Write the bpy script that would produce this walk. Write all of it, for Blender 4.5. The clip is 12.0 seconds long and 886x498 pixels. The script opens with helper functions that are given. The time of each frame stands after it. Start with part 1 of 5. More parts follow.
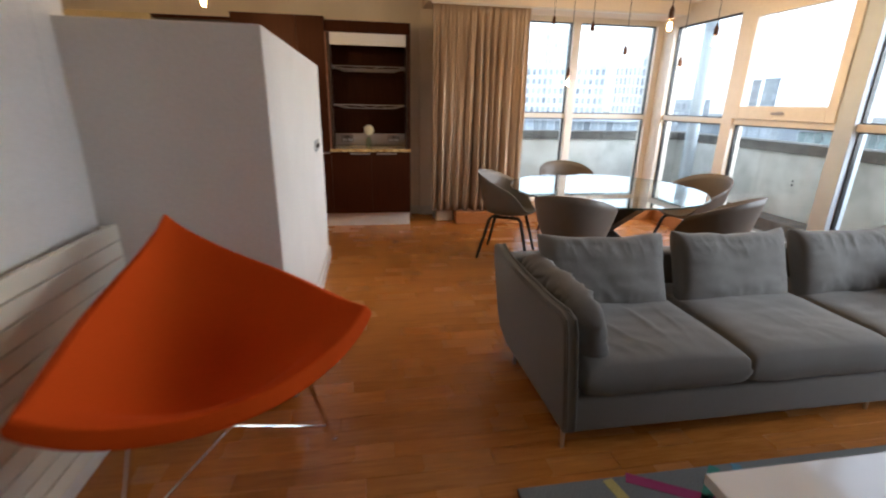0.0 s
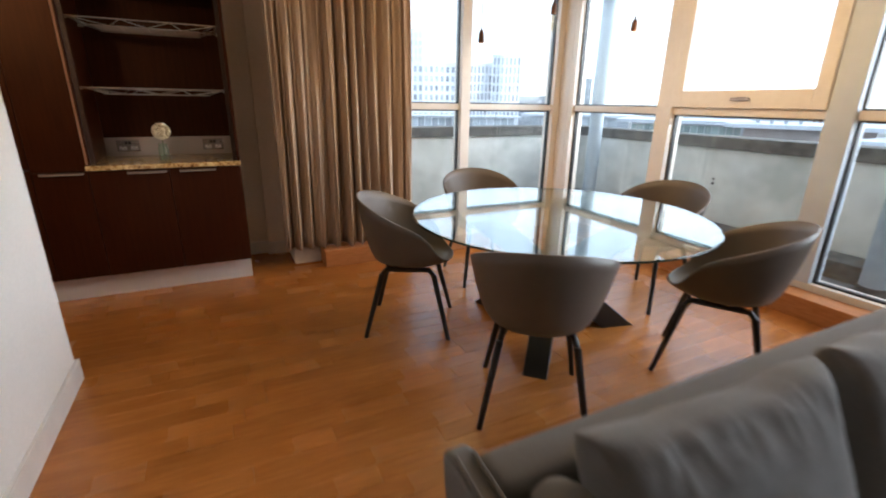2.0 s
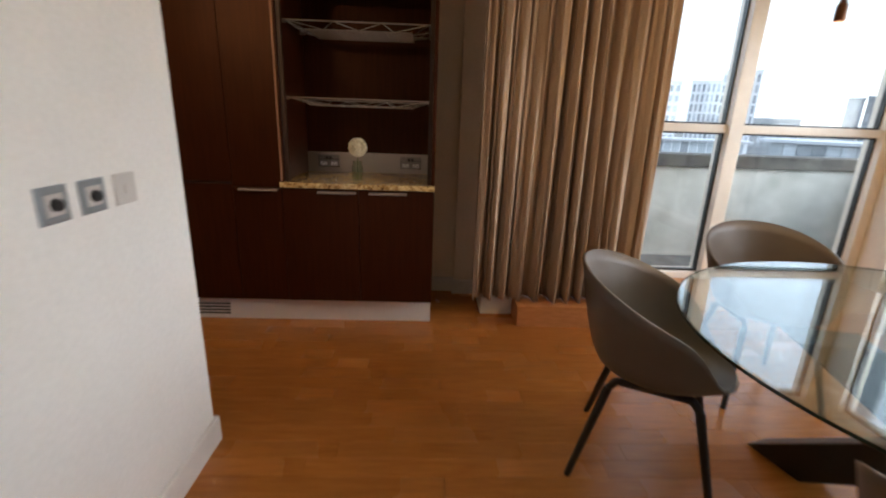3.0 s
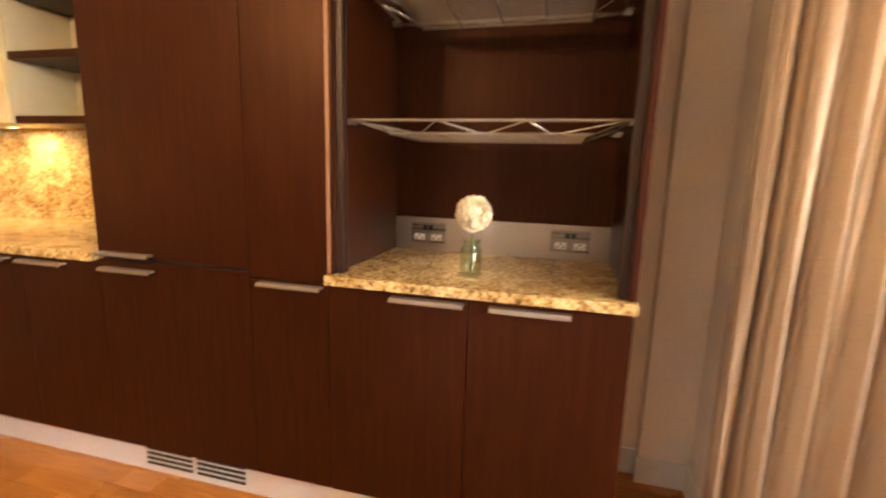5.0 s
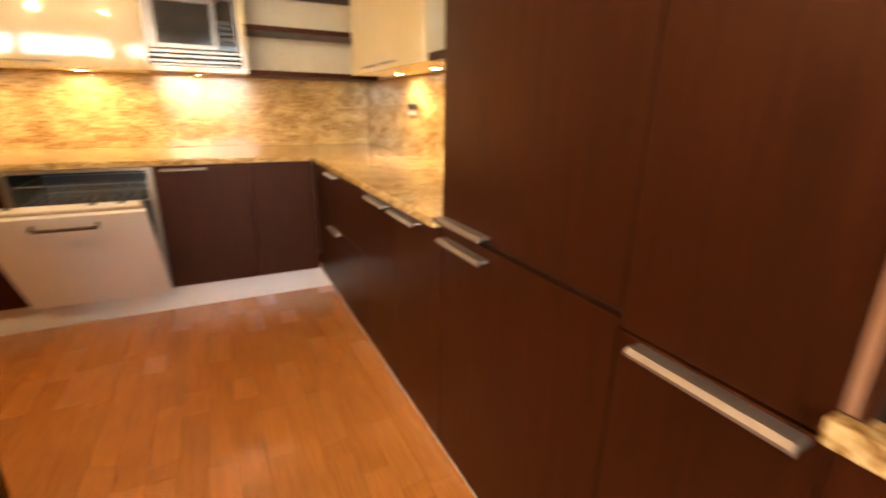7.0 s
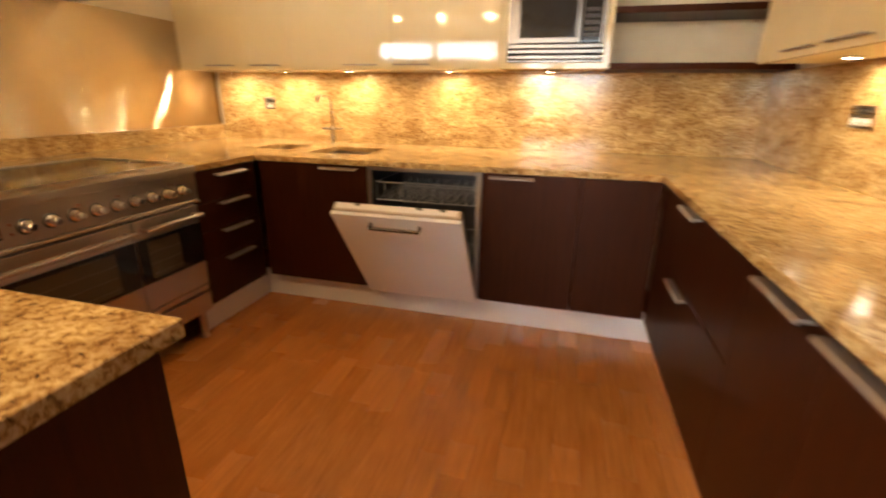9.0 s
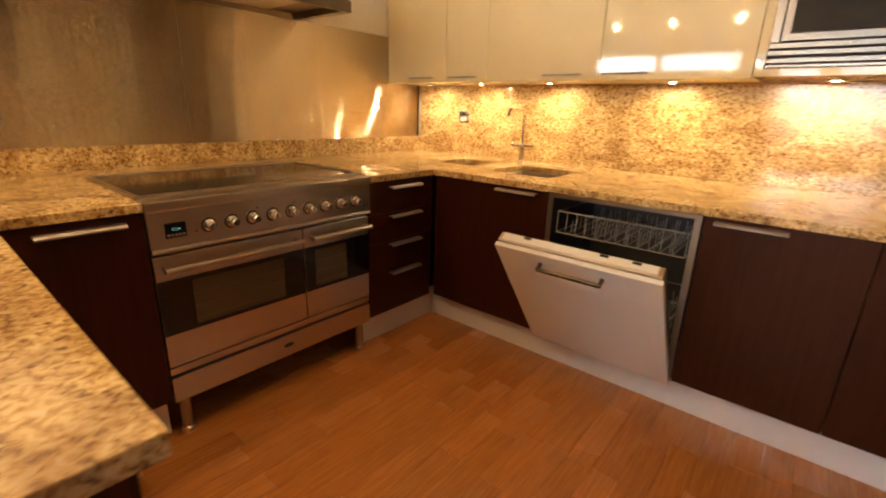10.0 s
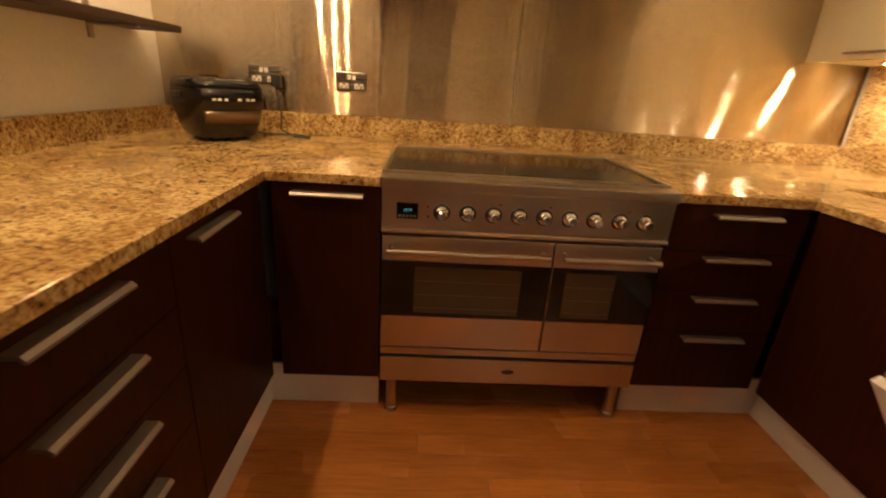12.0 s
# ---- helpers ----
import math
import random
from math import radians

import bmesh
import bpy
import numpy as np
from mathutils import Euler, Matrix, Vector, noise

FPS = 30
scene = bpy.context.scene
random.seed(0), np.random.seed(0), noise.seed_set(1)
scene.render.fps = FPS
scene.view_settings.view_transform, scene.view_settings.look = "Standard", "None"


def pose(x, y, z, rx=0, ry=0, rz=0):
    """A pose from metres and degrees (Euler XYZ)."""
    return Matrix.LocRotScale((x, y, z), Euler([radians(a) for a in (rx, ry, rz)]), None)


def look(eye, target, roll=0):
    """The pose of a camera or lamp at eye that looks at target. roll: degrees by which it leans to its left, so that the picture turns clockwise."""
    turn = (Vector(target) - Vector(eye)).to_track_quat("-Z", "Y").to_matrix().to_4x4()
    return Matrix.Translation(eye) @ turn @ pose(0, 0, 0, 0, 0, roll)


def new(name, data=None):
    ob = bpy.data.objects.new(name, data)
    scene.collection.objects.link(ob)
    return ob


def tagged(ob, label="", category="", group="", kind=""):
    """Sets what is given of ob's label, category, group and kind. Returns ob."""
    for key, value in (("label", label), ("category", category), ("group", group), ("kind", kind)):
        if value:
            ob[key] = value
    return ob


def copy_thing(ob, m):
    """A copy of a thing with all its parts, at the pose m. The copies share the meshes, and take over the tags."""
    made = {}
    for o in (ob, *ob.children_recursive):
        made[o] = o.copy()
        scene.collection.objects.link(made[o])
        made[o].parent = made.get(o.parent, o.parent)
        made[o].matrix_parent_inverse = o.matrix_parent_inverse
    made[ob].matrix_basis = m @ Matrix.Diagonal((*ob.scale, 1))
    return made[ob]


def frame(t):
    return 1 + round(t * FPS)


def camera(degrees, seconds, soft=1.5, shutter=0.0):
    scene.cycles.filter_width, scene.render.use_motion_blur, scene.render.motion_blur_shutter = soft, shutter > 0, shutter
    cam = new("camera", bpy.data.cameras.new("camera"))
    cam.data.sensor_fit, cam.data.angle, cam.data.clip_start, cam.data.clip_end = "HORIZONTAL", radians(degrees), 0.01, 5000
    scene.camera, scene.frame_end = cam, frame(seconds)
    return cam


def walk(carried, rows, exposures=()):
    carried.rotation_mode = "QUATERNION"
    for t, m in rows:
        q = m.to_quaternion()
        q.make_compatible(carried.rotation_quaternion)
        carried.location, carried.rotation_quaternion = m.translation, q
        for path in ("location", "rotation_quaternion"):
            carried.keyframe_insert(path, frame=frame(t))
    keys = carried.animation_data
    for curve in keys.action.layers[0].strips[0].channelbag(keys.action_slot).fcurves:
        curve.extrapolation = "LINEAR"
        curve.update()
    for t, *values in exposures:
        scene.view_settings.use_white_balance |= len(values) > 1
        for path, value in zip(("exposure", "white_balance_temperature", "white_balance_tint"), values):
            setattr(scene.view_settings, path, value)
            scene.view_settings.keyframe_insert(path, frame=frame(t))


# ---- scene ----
cam = camera(89.2, 12.0, soft=2.0, shutter=0.5)
EXPOSURES = [(0, 2.2, 5500, 8), (1.0, 2.02, 5500, 8), (2.0, 2.0, 5500, 8), (3.0, 1.78, 5650, 8), (5.0, 3.75, 6250, 10), (7.0, 3.75, 6200, 10), (9.0, 3.38, 5950, 10), (12.0, 3.25, 5850, 10)]
PATH = [
    (0, (-0.478, -5.297, 1.431), (-0.166, -3.421, 0.814), 1.1),
    (0.5, (-0.404, -4.9, 1.371), (0.129, -3.067, 0.777), 1.4),
    (1, (-0.321, -4.477, 1.372), (0.444, -2.727, 0.777), -0.0),
    (1.5, (-0.174, -4.077, 1.371), (0.595, -2.341, 0.744), 1.4),
    (2, (-0.117, -3.585, 1.337), (0.72, -1.878, 0.718), 0.9),
    (2.5, (-0.074, -3.136, 1.337), (0.437, -1.294, 0.75), 0.5),
    (3, (-0.037, -2.663, 1.318), (0.035, -0.745, 0.752), 2.0),
    (3.2, (-0.005, -2.472, 1.327), (0.054, -0.554, 0.764), 1.6),
    (4.8, (-0.182, -1.338, 1.244), (-0.581, 0.602, 0.97), 1.9),
    (5, (-0.216, -1.237, 1.248), (-0.703, 0.673, 0.906), 1.7),
    (5.5, (-0.28, -1.015, 1.229), (-1.26, 0.663, 0.756), 0.9),
    (6, (-0.372, -0.809, 1.214), (-1.756, 0.507, 0.62), 1.8),
    (6.5, (-0.548, -0.644, 1.206), (-2.003, 0.592, 0.613), 2.8),
    (7, (-0.735, -0.535, 1.21), (-2.445, 0.314, 0.613), 0.8),
    (7.2, (-0.792, -0.497, 1.21), (-2.608, 0.071, 0.594), 1.6),
    (8.8, (-1.283, -0.437, 1.253), (-3.143, -0.759, 0.592), 1.1),
    (9, (-1.378, -0.468, 1.248), (-3.21, -0.953, 0.609), 0.8),
    (9.5, (-1.577, -0.539, 1.256), (-3.222, -1.52, 0.679), 1.7),
    (10, (-1.76, -0.571, 1.235), (-3.235, -1.784, 0.642), 1.9),
    (10.5, (-1.939, -0.678, 1.231), (-3.299, -1.999, 0.594), 2.6),
    (11, (-2.115, -0.713, 1.219), (-3.018, -2.373, 0.567), 0.5),
    (11.5, (-2.271, -0.713, 1.227), (-2.611, -2.563, 0.547), 2.1),
    (12, (-2.361, -0.824, 1.201), (-2.464, -2.698, 0.511), 3.8),
]
walk(cam, [(t, look(eye, target, roll)) for t, eye, target, roll in PATH], EXPOSURES)

# ---- world and lamps ----
world = bpy.data.worlds.new("world")
scene.world = world
world.use_nodes = True
wt = world.node_tree
bg = wt.nodes["Background"]
sky = wt.nodes.new("ShaderNodeTexSky")
sky.sky_type = "NISHITA"
sky.sun_disc = False
sky.sun_elevation, sky.sun_rotation = radians(26), radians(118)
sky.dust_density, sky.ozone_density = 1.2, 1.0
soften = wt.nodes.new("ShaderNodeHueSaturation")
soften.inputs["Saturation"].default_value = 0.28
wt.links.new(sky.outputs["Color"], soften.inputs["Color"])
wt.links.new(soften.outputs["Color"], bg.inputs["Color"])
bg.inputs["Strength"].default_value = 0.15

sun = new("sun", bpy.data.lights.new("sun", "SUN"))
sun.data.energy, sun.data.angle, sun.data.color = 0.5, radians(35), (1, 0.96, 0.9)
sun.matrix_world = look((30, -16, 16.6), (0, 0, 0))

WARM = (1.0, 0.60, 0.27)


def spot_lamp(name, place, target, watts, degrees=100, blend=0.6, size=0.02, colour=WARM):
    lamp = new(name, bpy.data.lights.new(name, "SPOT"))
    lamp.data.energy, lamp.data.spot_size, lamp.data.spot_blend = watts, radians(degrees), blend
    lamp.data.shadow_soft_size, lamp.data.color = size, colour
    lamp.matrix_world = look(place, target)
    return lamp


def point_lamp(name, place, watts, size=0.03, colour=WARM):
    lamp = new(name, bpy.data.lights.new(name, "POINT"))
    lamp.data.energy, lamp.data.shadow_soft_size, lamp.data.color = watts, size, colour
    lamp.location = place
    return lamp

# ---- materials ----
def material(name, colour, rough=0.5, metal=0.0, coat=0.0):
    m = bpy.data.materials.new(name)
    m.use_nodes = True
    b = m.node_tree.nodes["Principled BSDF"]
    b.inputs["Base Color"].default_value = (*colour, 1)
    b.inputs["Roughness"].default_value = rough
    b.inputs["Metallic"].default_value = metal
    b.inputs["Coat Weight"].default_value = coat
    b.inputs["Coat Roughness"].default_value = 0.05
    return m


def grained(m, dark, light, scale=(1, 1, 1), size=8.0, detail=6.0, bump=0.0, rough=None, low=0.35, high=0.65, piece=0.0, island=0.0):
    """Noise stretched by scale between two colours, with optional bump, roughness spread and piece-to-piece change."""
    t = m.node_tree
    n, link = t.nodes, t.links
    b = n["Principled BSDF"]
    co = n.new("ShaderNodeTexCoord")
    mp = n.new("ShaderNodeMapping")
    mp.inputs["Scale"].default_value = scale
    link.new(co.outputs["Object"], mp.inputs["Vector"])
    vector = mp.outputs["Vector"]
    info = None
    if piece:
        info = n.new("ShaderNodeObjectInfo")
        source = info.outputs["Random"]
    elif island:
        info = n.new("ShaderNodeNewGeometry")
        source = info.outputs["Random Per Island"]
    if info:
        mul = n.new("ShaderNodeMath")
        mul.operation = "MULTIPLY"
        mul.inputs[1].default_value = 40.0
        link.new(source, mul.inputs[0])
        add = n.new("ShaderNodeVectorMath")
        add.operation = "ADD"
        link.new(vector, add.inputs[0])
        link.new(mul.outputs[0], add.inputs[1])
        vector = add.outputs[0]
    no = n.new("ShaderNodeTexNoise")
    no.inputs["Scale"].default_value, no.inputs["Detail"].default_value = size, detail
    no.inputs["Roughness"].default_value = 0.62
    link.new(vector, no.inputs["Vector"])
    ramp = n.new("ShaderNodeValToRGB")
    ramp.color_ramp.elements[0].position, ramp.color_ramp.elements[1].position = low, high
    ramp.color_ramp.elements[0].color, ramp.color_ramp.elements[1].color = (*dark, 1), (*light, 1)
    link.new(no.outputs["Fac"], ramp.inputs["Fac"])
    out = ramp.outputs["Color"]
    broad = n.new("ShaderNodeTexNoise")
    broad.inputs["Scale"].default_value, broad.inputs["Detail"].default_value = 1.7, 3.0
    link.new(co.outputs["Object"], broad.inputs["Vector"])
    hs = n.new("ShaderNodeHueSaturation")
    link.new(out, hs.inputs["Color"])
    span = n.new("ShaderNodeMapRange")
    span.inputs["To Min"].default_value, span.inputs["To Max"].default_value = 0.86, 1.14
    link.new(broad.outputs["Fac"], span.inputs["Value"])
    value = span.outputs["Result"]
    if info:
        amount = piece or island
        pr = n.new("ShaderNodeMapRange")
        pr.inputs["To Min"].default_value, pr.inputs["To Max"].default_value = 1 - amount, 1 + amount
        link.new(source, pr.inputs["Value"])
        mm = n.new("ShaderNodeMath")
        mm.operation = "MULTIPLY"
        link.new(value, mm.inputs[0])
        link.new(pr.outputs["Result"], mm.inputs[1])
        value = mm.outputs[0]
    link.new(value, hs.inputs["Value"])
    link.new(hs.outputs["Color"], b.inputs["Base Color"])
    if rough:
        rr = n.new("ShaderNodeMapRange")
        rr.inputs["To Min"].default_value, rr.inputs["To Max"].default_value = rough
        link.new(broad.outputs["Fac"], rr.inputs["Value"])
        link.new(rr.outputs["Result"], b.inputs["Roughness"])
    if bump:
        bp = n.new("ShaderNodeBump")
        bp.inputs["Strength"].default_value, bp.inputs["Distance"].default_value = bump, 0.004
        link.new(no.outputs["Fac"], bp.inputs["Height"])
        link.new(bp.outputs["Normal"], b.inputs["Normal"])
    return m


def granite_material(name, scale=1.0, stretch=(1, 1, 1)):
    """Golden granite: cream and amber grains, dark flecks, broad clouds."""
    m = material(name, (0.5, 0.35, 0.16), 0.12)
    t = m.node_tree
    n, link = t.nodes, t.links
    b = n["Principled BSDF"]
    co = n.new("ShaderNodeTexCoord")
    mp = n.new("ShaderNodeMapping")
    mp.inputs["Scale"].default_value = [scale * s for s in stretch]
    link.new(co.outputs["Object"], mp.inputs["Vector"])
    a = n.new("ShaderNodeTexNoise")
    a.inputs["Scale"].default_value, a.inputs["Detail"].default_value, a.inputs["Roughness"].default_value = 72, 4, 0.62
    a.inputs["Distortion"].default_value = 0.6
    link.new(mp.outputs["Vector"], a.inputs["Vector"])
    ra = n.new("ShaderNodeValToRGB")
    e = ra.color_ramp.elements
    e[0].position, e[0].color = 0.305, (0.08, 0.047, 0.02, 1)
    e[1].position, e[1].color = 0.70, (0.78, 0.64, 0.38, 1)
    k = e.new(0.385)
    k.color = (0.29, 0.17, 0.065, 1)
    k = e.new(0.475)
    k.color = (0.52, 0.35, 0.13, 1)
    k = e.new(0.57)
    k.color = (0.68, 0.52, 0.25, 1)
    link.new(a.outputs["Fac"], ra.inputs["Fac"])
    c = n.new("ShaderNodeTexNoise")
    c.inputs["Scale"].default_value, c.inputs["Detail"].default_value = 7, 4
    c.inputs["Distortion"].default_value = 1.2
    link.new(mp.outputs["Vector"], c.inputs["Vector"])
    rc = n.new("ShaderNodeValToRGB")
    rc.color_ramp.elements[0].position, rc.color_ramp.elements[1].position = 0.36, 0.62
    rc.color_ramp.elements[0].color, rc.color_ramp.elements[1].color = (0.55, 0.44, 0.33, 1), (1, 1, 1, 1)
    link.new(c.outputs["Fac"], rc.inputs["Fac"])
    mx = n.new("ShaderNodeMix")
    mx.data_type, mx.blend_type = "RGBA", "MULTIPLY"
    mx.inputs["Factor"].default_value = 0.8
    link.new(ra.outputs["Color"], mx.inputs["A"])
    link.new(rc.outputs["Color"], mx.inputs["B"])
    link.new(mx.outputs["Result"], b.inputs["Base Color"])
    return m


def brushed_material(name, colour, rough, stretch, bump=0.02, aniso=0.0, axis="Z"):
    m = material(name, colour, rough, 1.0)
    t = m.node_tree
    n, link = t.nodes, t.links
    b = n["Principled BSDF"]
    co = n.new("ShaderNodeTexCoord")
    mp = n.new("ShaderNodeMapping")
    mp.inputs["Scale"].default_value = stretch
    link.new(co.outputs["Object"], mp.inputs["Vector"])
    no = n.new("ShaderNodeTexNoise")
    no.inputs["Scale"].default_value, no.inputs["Detail"].default_value = 30, 4
    link.new(mp.outputs["Vector"], no.inputs["Vector"])
    rr = n.new("ShaderNodeMapRange")
    rr.inputs["To Min"].default_value, rr.inputs["To Max"].default_value = rough * 0.8, rough * 1.25
    link.new(no.outputs["Fac"], rr.inputs["Value"])
    link.new(rr.outputs["Result"], b.inputs["Roughness"])
    bp = n.new("ShaderNodeBump")
    bp.inputs["Strength"].default_value, bp.inputs["Distance"].default_value = bump, 0.002
    link.new(no.outputs["Fac"], bp.inputs["Height"])
    link.new(bp.outputs["Normal"], b.inputs["Normal"])
    if aniso:
        tg = n.new("ShaderNodeTangent")
        tg.direction_type, tg.axis = "RADIAL", axis
        b.inputs["Anisotropic"].default_value = aniso
        b.inputs["Anisotropic Rotation"].default_value = 0.25
        link.new(tg.outputs["Tangent"], b.inputs["Tangent"])
    return m


def groove_normals(m, fine, spread, warp):
    """Level brush grooves: normals tilted up and down at random by the groove, and a slow buckle of the sheet."""
    t = m.node_tree
    n, link = t.nodes, t.links
    co = n.new("ShaderNodeTexCoord")
    geo = n.new("ShaderNodeNewGeometry")
    sums = geo.outputs["Normal"]
    for scale, amount, axis in (((30, 1, fine), spread, 2), ((2.2, 1, 0.8), warp, 0)):
        mp = n.new("ShaderNodeMapping")
        mp.inputs["Scale"].default_value = scale
        link.new(co.outputs["Object"], mp.inputs["Vector"])
        no = n.new("ShaderNodeTexNoise")
        no.inputs["Scale"].default_value, no.inputs["Detail"].default_value = 1.0, 0.0
        link.new(mp.outputs["Vector"], no.inputs["Vector"])
        sp = n.new("ShaderNodeMapRange")
        sp.inputs["To Min"].default_value, sp.inputs["To Max"].default_value = -amount, amount
        link.new(no.outputs["Fac"], sp.inputs["Value"])
        cx = n.new("ShaderNodeCombineXYZ")
        link.new(sp.outputs["Result"], cx.inputs[axis])
        ad = n.new("ShaderNodeVectorMath")
        ad.operation = "ADD"
        link.new(sums, ad.inputs[0])
        link.new(cx.outputs["Vector"], ad.inputs[1])
        sums = ad.outputs[0]
    nm = n.new("ShaderNodeVectorMath")
    nm.operation = "NORMALIZE"
    link.new(sums, nm.inputs[0])
    link.new(nm.outputs[0], n["Principled BSDF"].inputs["Normal"])
    return m


def glass_material(name, tint=(1, 1, 1), rough=0.0, gloss=0.04):
    m = bpy.data.materials.new(name)
    m.use_nodes = True
    t = m.node_tree
    n, link = t.nodes, t.links
    n.remove(n["Principled BSDF"])
    tr = n.new("ShaderNodeBsdfTransparent")
    tr.inputs["Color"].default_value = (*tint, 1)
    gl = n.new("ShaderNodeBsdfGlossy")
    gl.inputs["Roughness"].default_value = rough
    lw = n.new("ShaderNodeLayerWeight")
    lw.inputs["Blend"].default_value = 0.5
    pw = n.new("ShaderNodeMath")
    pw.operation = "POWER"
    pw.inputs[1].default_value = 4.0
    link.new(lw.outputs["Facing"], pw.inputs[0])
    span = n.new("ShaderNodeMapRange")
    span.inputs["To Min"].default_value, span.inputs["To Max"].default_value = gloss, 0.95
    link.new(pw.outputs[0], span.inputs["Value"])
    mx = n.new("ShaderNodeMixShader")
    link.new(span.outputs["Result"], mx.inputs["Fac"])
    link.new(tr.outputs["BSDF"], mx.inputs[1])
    link.new(gl.outputs["BSDF"], mx.inputs[2])
    link.new(mx.outputs["Shader"], n["Material Output"].inputs["Surface"])
    return m


def glow_material(name, colour, strength):
    m = bpy.data.materials.new(name)
    m.use_nodes = True
    b = m.node_tree.nodes["Principled BSDF"]
    b.inputs["Base Color"].default_value = (*colour, 1)
    b.inputs["Emission Color"].default_value = (*colour, 1)
    b.inputs["Emission Strength"].default_value = strength
    return m


WALL = grained(material("wall_paint", (0.74, 0.72, 0.69), 0.6), (0.72, 0.70, 0.67), (0.77, 0.75, 0.72), size=60, bump=0.006)
CEIL = grained(material("ceiling_paint", (0.78, 0.76, 0.72), 0.8), (0.76, 0.74, 0.70), (0.80, 0.78, 0.74), size=40, bump=0.02)
BEIGE = grained(material("beige_wall_paint", (0.82, 0.74, 0.64), 0.7), (0.80, 0.72, 0.62), (0.84, 0.76, 0.66), size=50, bump=0.02)
SKIRT = grained(material("skirting_paint", (0.74, 0.72, 0.69), 0.35), (0.70, 0.68, 0.65), (0.78, 0.76, 0.73), size=9, bump=0.02)
FRAME = grained(material("window_frame_paint", (0.80, 0.74, 0.65), 0.4), (0.78, 0.72, 0.63), (0.82, 0.76, 0.67), size=20)
ALU = grained(material("grey_painted_aluminium", (0.60, 0.66, 0.72), 0.4), (0.58, 0.64, 0.70), (0.62, 0.68, 0.74), size=6)
FLOOR = grained(material("bamboo_plank", (0.40, 0.165, 0.045), 0.3), (0.34, 0.120, 0.020), (0.51, 0.197, 0.038), scale=(1.2, 22, 22), size=5, bump=0.02, rough=(0.23, 0.31), low=0.32, high=0.70, piece=0.085)
FLOORJ = grained(material("bamboo_plank_far", (0.40, 0.165, 0.045), 0.3), (0.34, 0.120, 0.020), (0.51, 0.197, 0.038), scale=(1.2, 22, 22), size=5, bump=0.02, rough=(0.23, 0.31), low=0.32, high=0.70, island=0.085)
SUBFLOOR = grained(material("floor_joint", (0.18, 0.07, 0.02), 0.7), (0.16, 0.06, 0.017), (0.20, 0.08, 0.024), size=20)
OAK = grained(material("orange_oak_veneer", (0.45, 0.19, 0.06), 0.4), (0.40, 0.16, 0.045), (0.50, 0.22, 0.075), scale=(2, 2, 14), size=6, bump=0.02)
WENGE = grained(material("dark_mahogany_veneer", (0.026, 0.0058, 0.0015), 0.38), (0.018, 0.0039, 0.0010), (0.034, 0.0078, 0.0020), scale=(16, 16, 1.0), size=3, bump=0.01, rough=(0.36, 0.46))
WENGE.node_tree.nodes["Principled BSDF"].inputs["Specular IOR Level"].default_value = 0.3
WENGE.node_tree.nodes["Principled BSDF"].inputs["Specular Tint"].default_value = (1.0, 0.56, 0.42, 1)
WENGEIN = grained(material("dark_carcass", (0.03, 0.012, 0.007), 0.5), (0.022, 0.009, 0.005), (0.036, 0.015, 0.009), scale=(20, 20, 1), size=4)
CREAM = grained(material("gloss_cream_lacquer", (0.70, 0.60, 0.37), 0.05), (0.69, 0.59, 0.36), (0.71, 0.61, 0.38), size=2)
CREAMM = grained(material("cream_panel", (0.66, 0.58, 0.40), 0.5), (0.64, 0.56, 0.38), (0.68, 0.60, 0.42), size=8)
GRANITE = granite_material("golden_granite")
GRANITEW = granite_material("golden_granite_wall", 1.0, (1.1, 0.75, 1.5))
STEEL = brushed_material("brushed_steel", (0.48, 0.42, 0.36), 0.3, (0.02, 1, 3), 0.02)
DULLSTEEL = brushed_material("dull_appliance_steel", (0.14, 0.125, 0.11), 0.22, (0.02, 1, 3), 0.02)
SHEET = groove_normals(brushed_material("brushed_steel_sheet", (0.58, 0.50, 0.39), 0.06, (1.5, 1, 0.03), 0.0, aniso=1.0, axis="Z"), 7000.0, 0.9, 0.03)
CHROME = grained(material("polished_chrome", (0.8, 0.8, 0.8), 0.1, 1.0), (0.75, 0.75, 0.75), (0.85, 0.85, 0.85), size=3)
HANDLE = brushed_material("satin_handle", (0.38, 0.34, 0.32), 0.52, (0.05, 3, 3), 0.01)
PLINTH = brushed_material("aluminium_plinth", (0.80, 0.80, 0.80), 0.38, (0.03, 0.03, 4), 0.02)
PLINTH.node_tree.nodes["Principled BSDF"].inputs["Metallic"].default_value = 0.35
PLATEM = brushed_material("socket_plate_steel", (0.30, 0.28, 0.26), 0.28, (0.05, 3, 3), 0.01)
WIREM = material("satin_chrome_wire", (0.42, 0.40, 0.38), 0.45, 1.0)
BLACK = grained(material("black_lacquer_wood", (0.006, 0.0055, 0.0055), 0.42), (0.005, 0.0045, 0.0045), (0.008, 0.0075, 0.0075), size=30, bump=0.01)
BLACKGL = material("black_glass", (0.006, 0.006, 0.007), 0.07)
BLACKGL.node_tree.nodes["Principled BSDF"].inputs["Specular IOR Level"].default_value = 0.4
DARKPL = grained(material("dark_plastic", (0.02, 0.019, 0.019), 0.35), (0.016, 0.015, 0.015), (0.026, 0.025, 0.025), size=50)
WHITEPL = material("white_plastic", (0.75, 0.74, 0.72), 0.35)
GLASS = glass_material("clear_pane", (0.97, 0.985, 0.98))
TABLEGL = glass_material("table_glass", (0.84, 0.92, 0.89), gloss=0.16)
VASEGL = glass_material("vase_glass", (0.90, 0.95, 0.90))
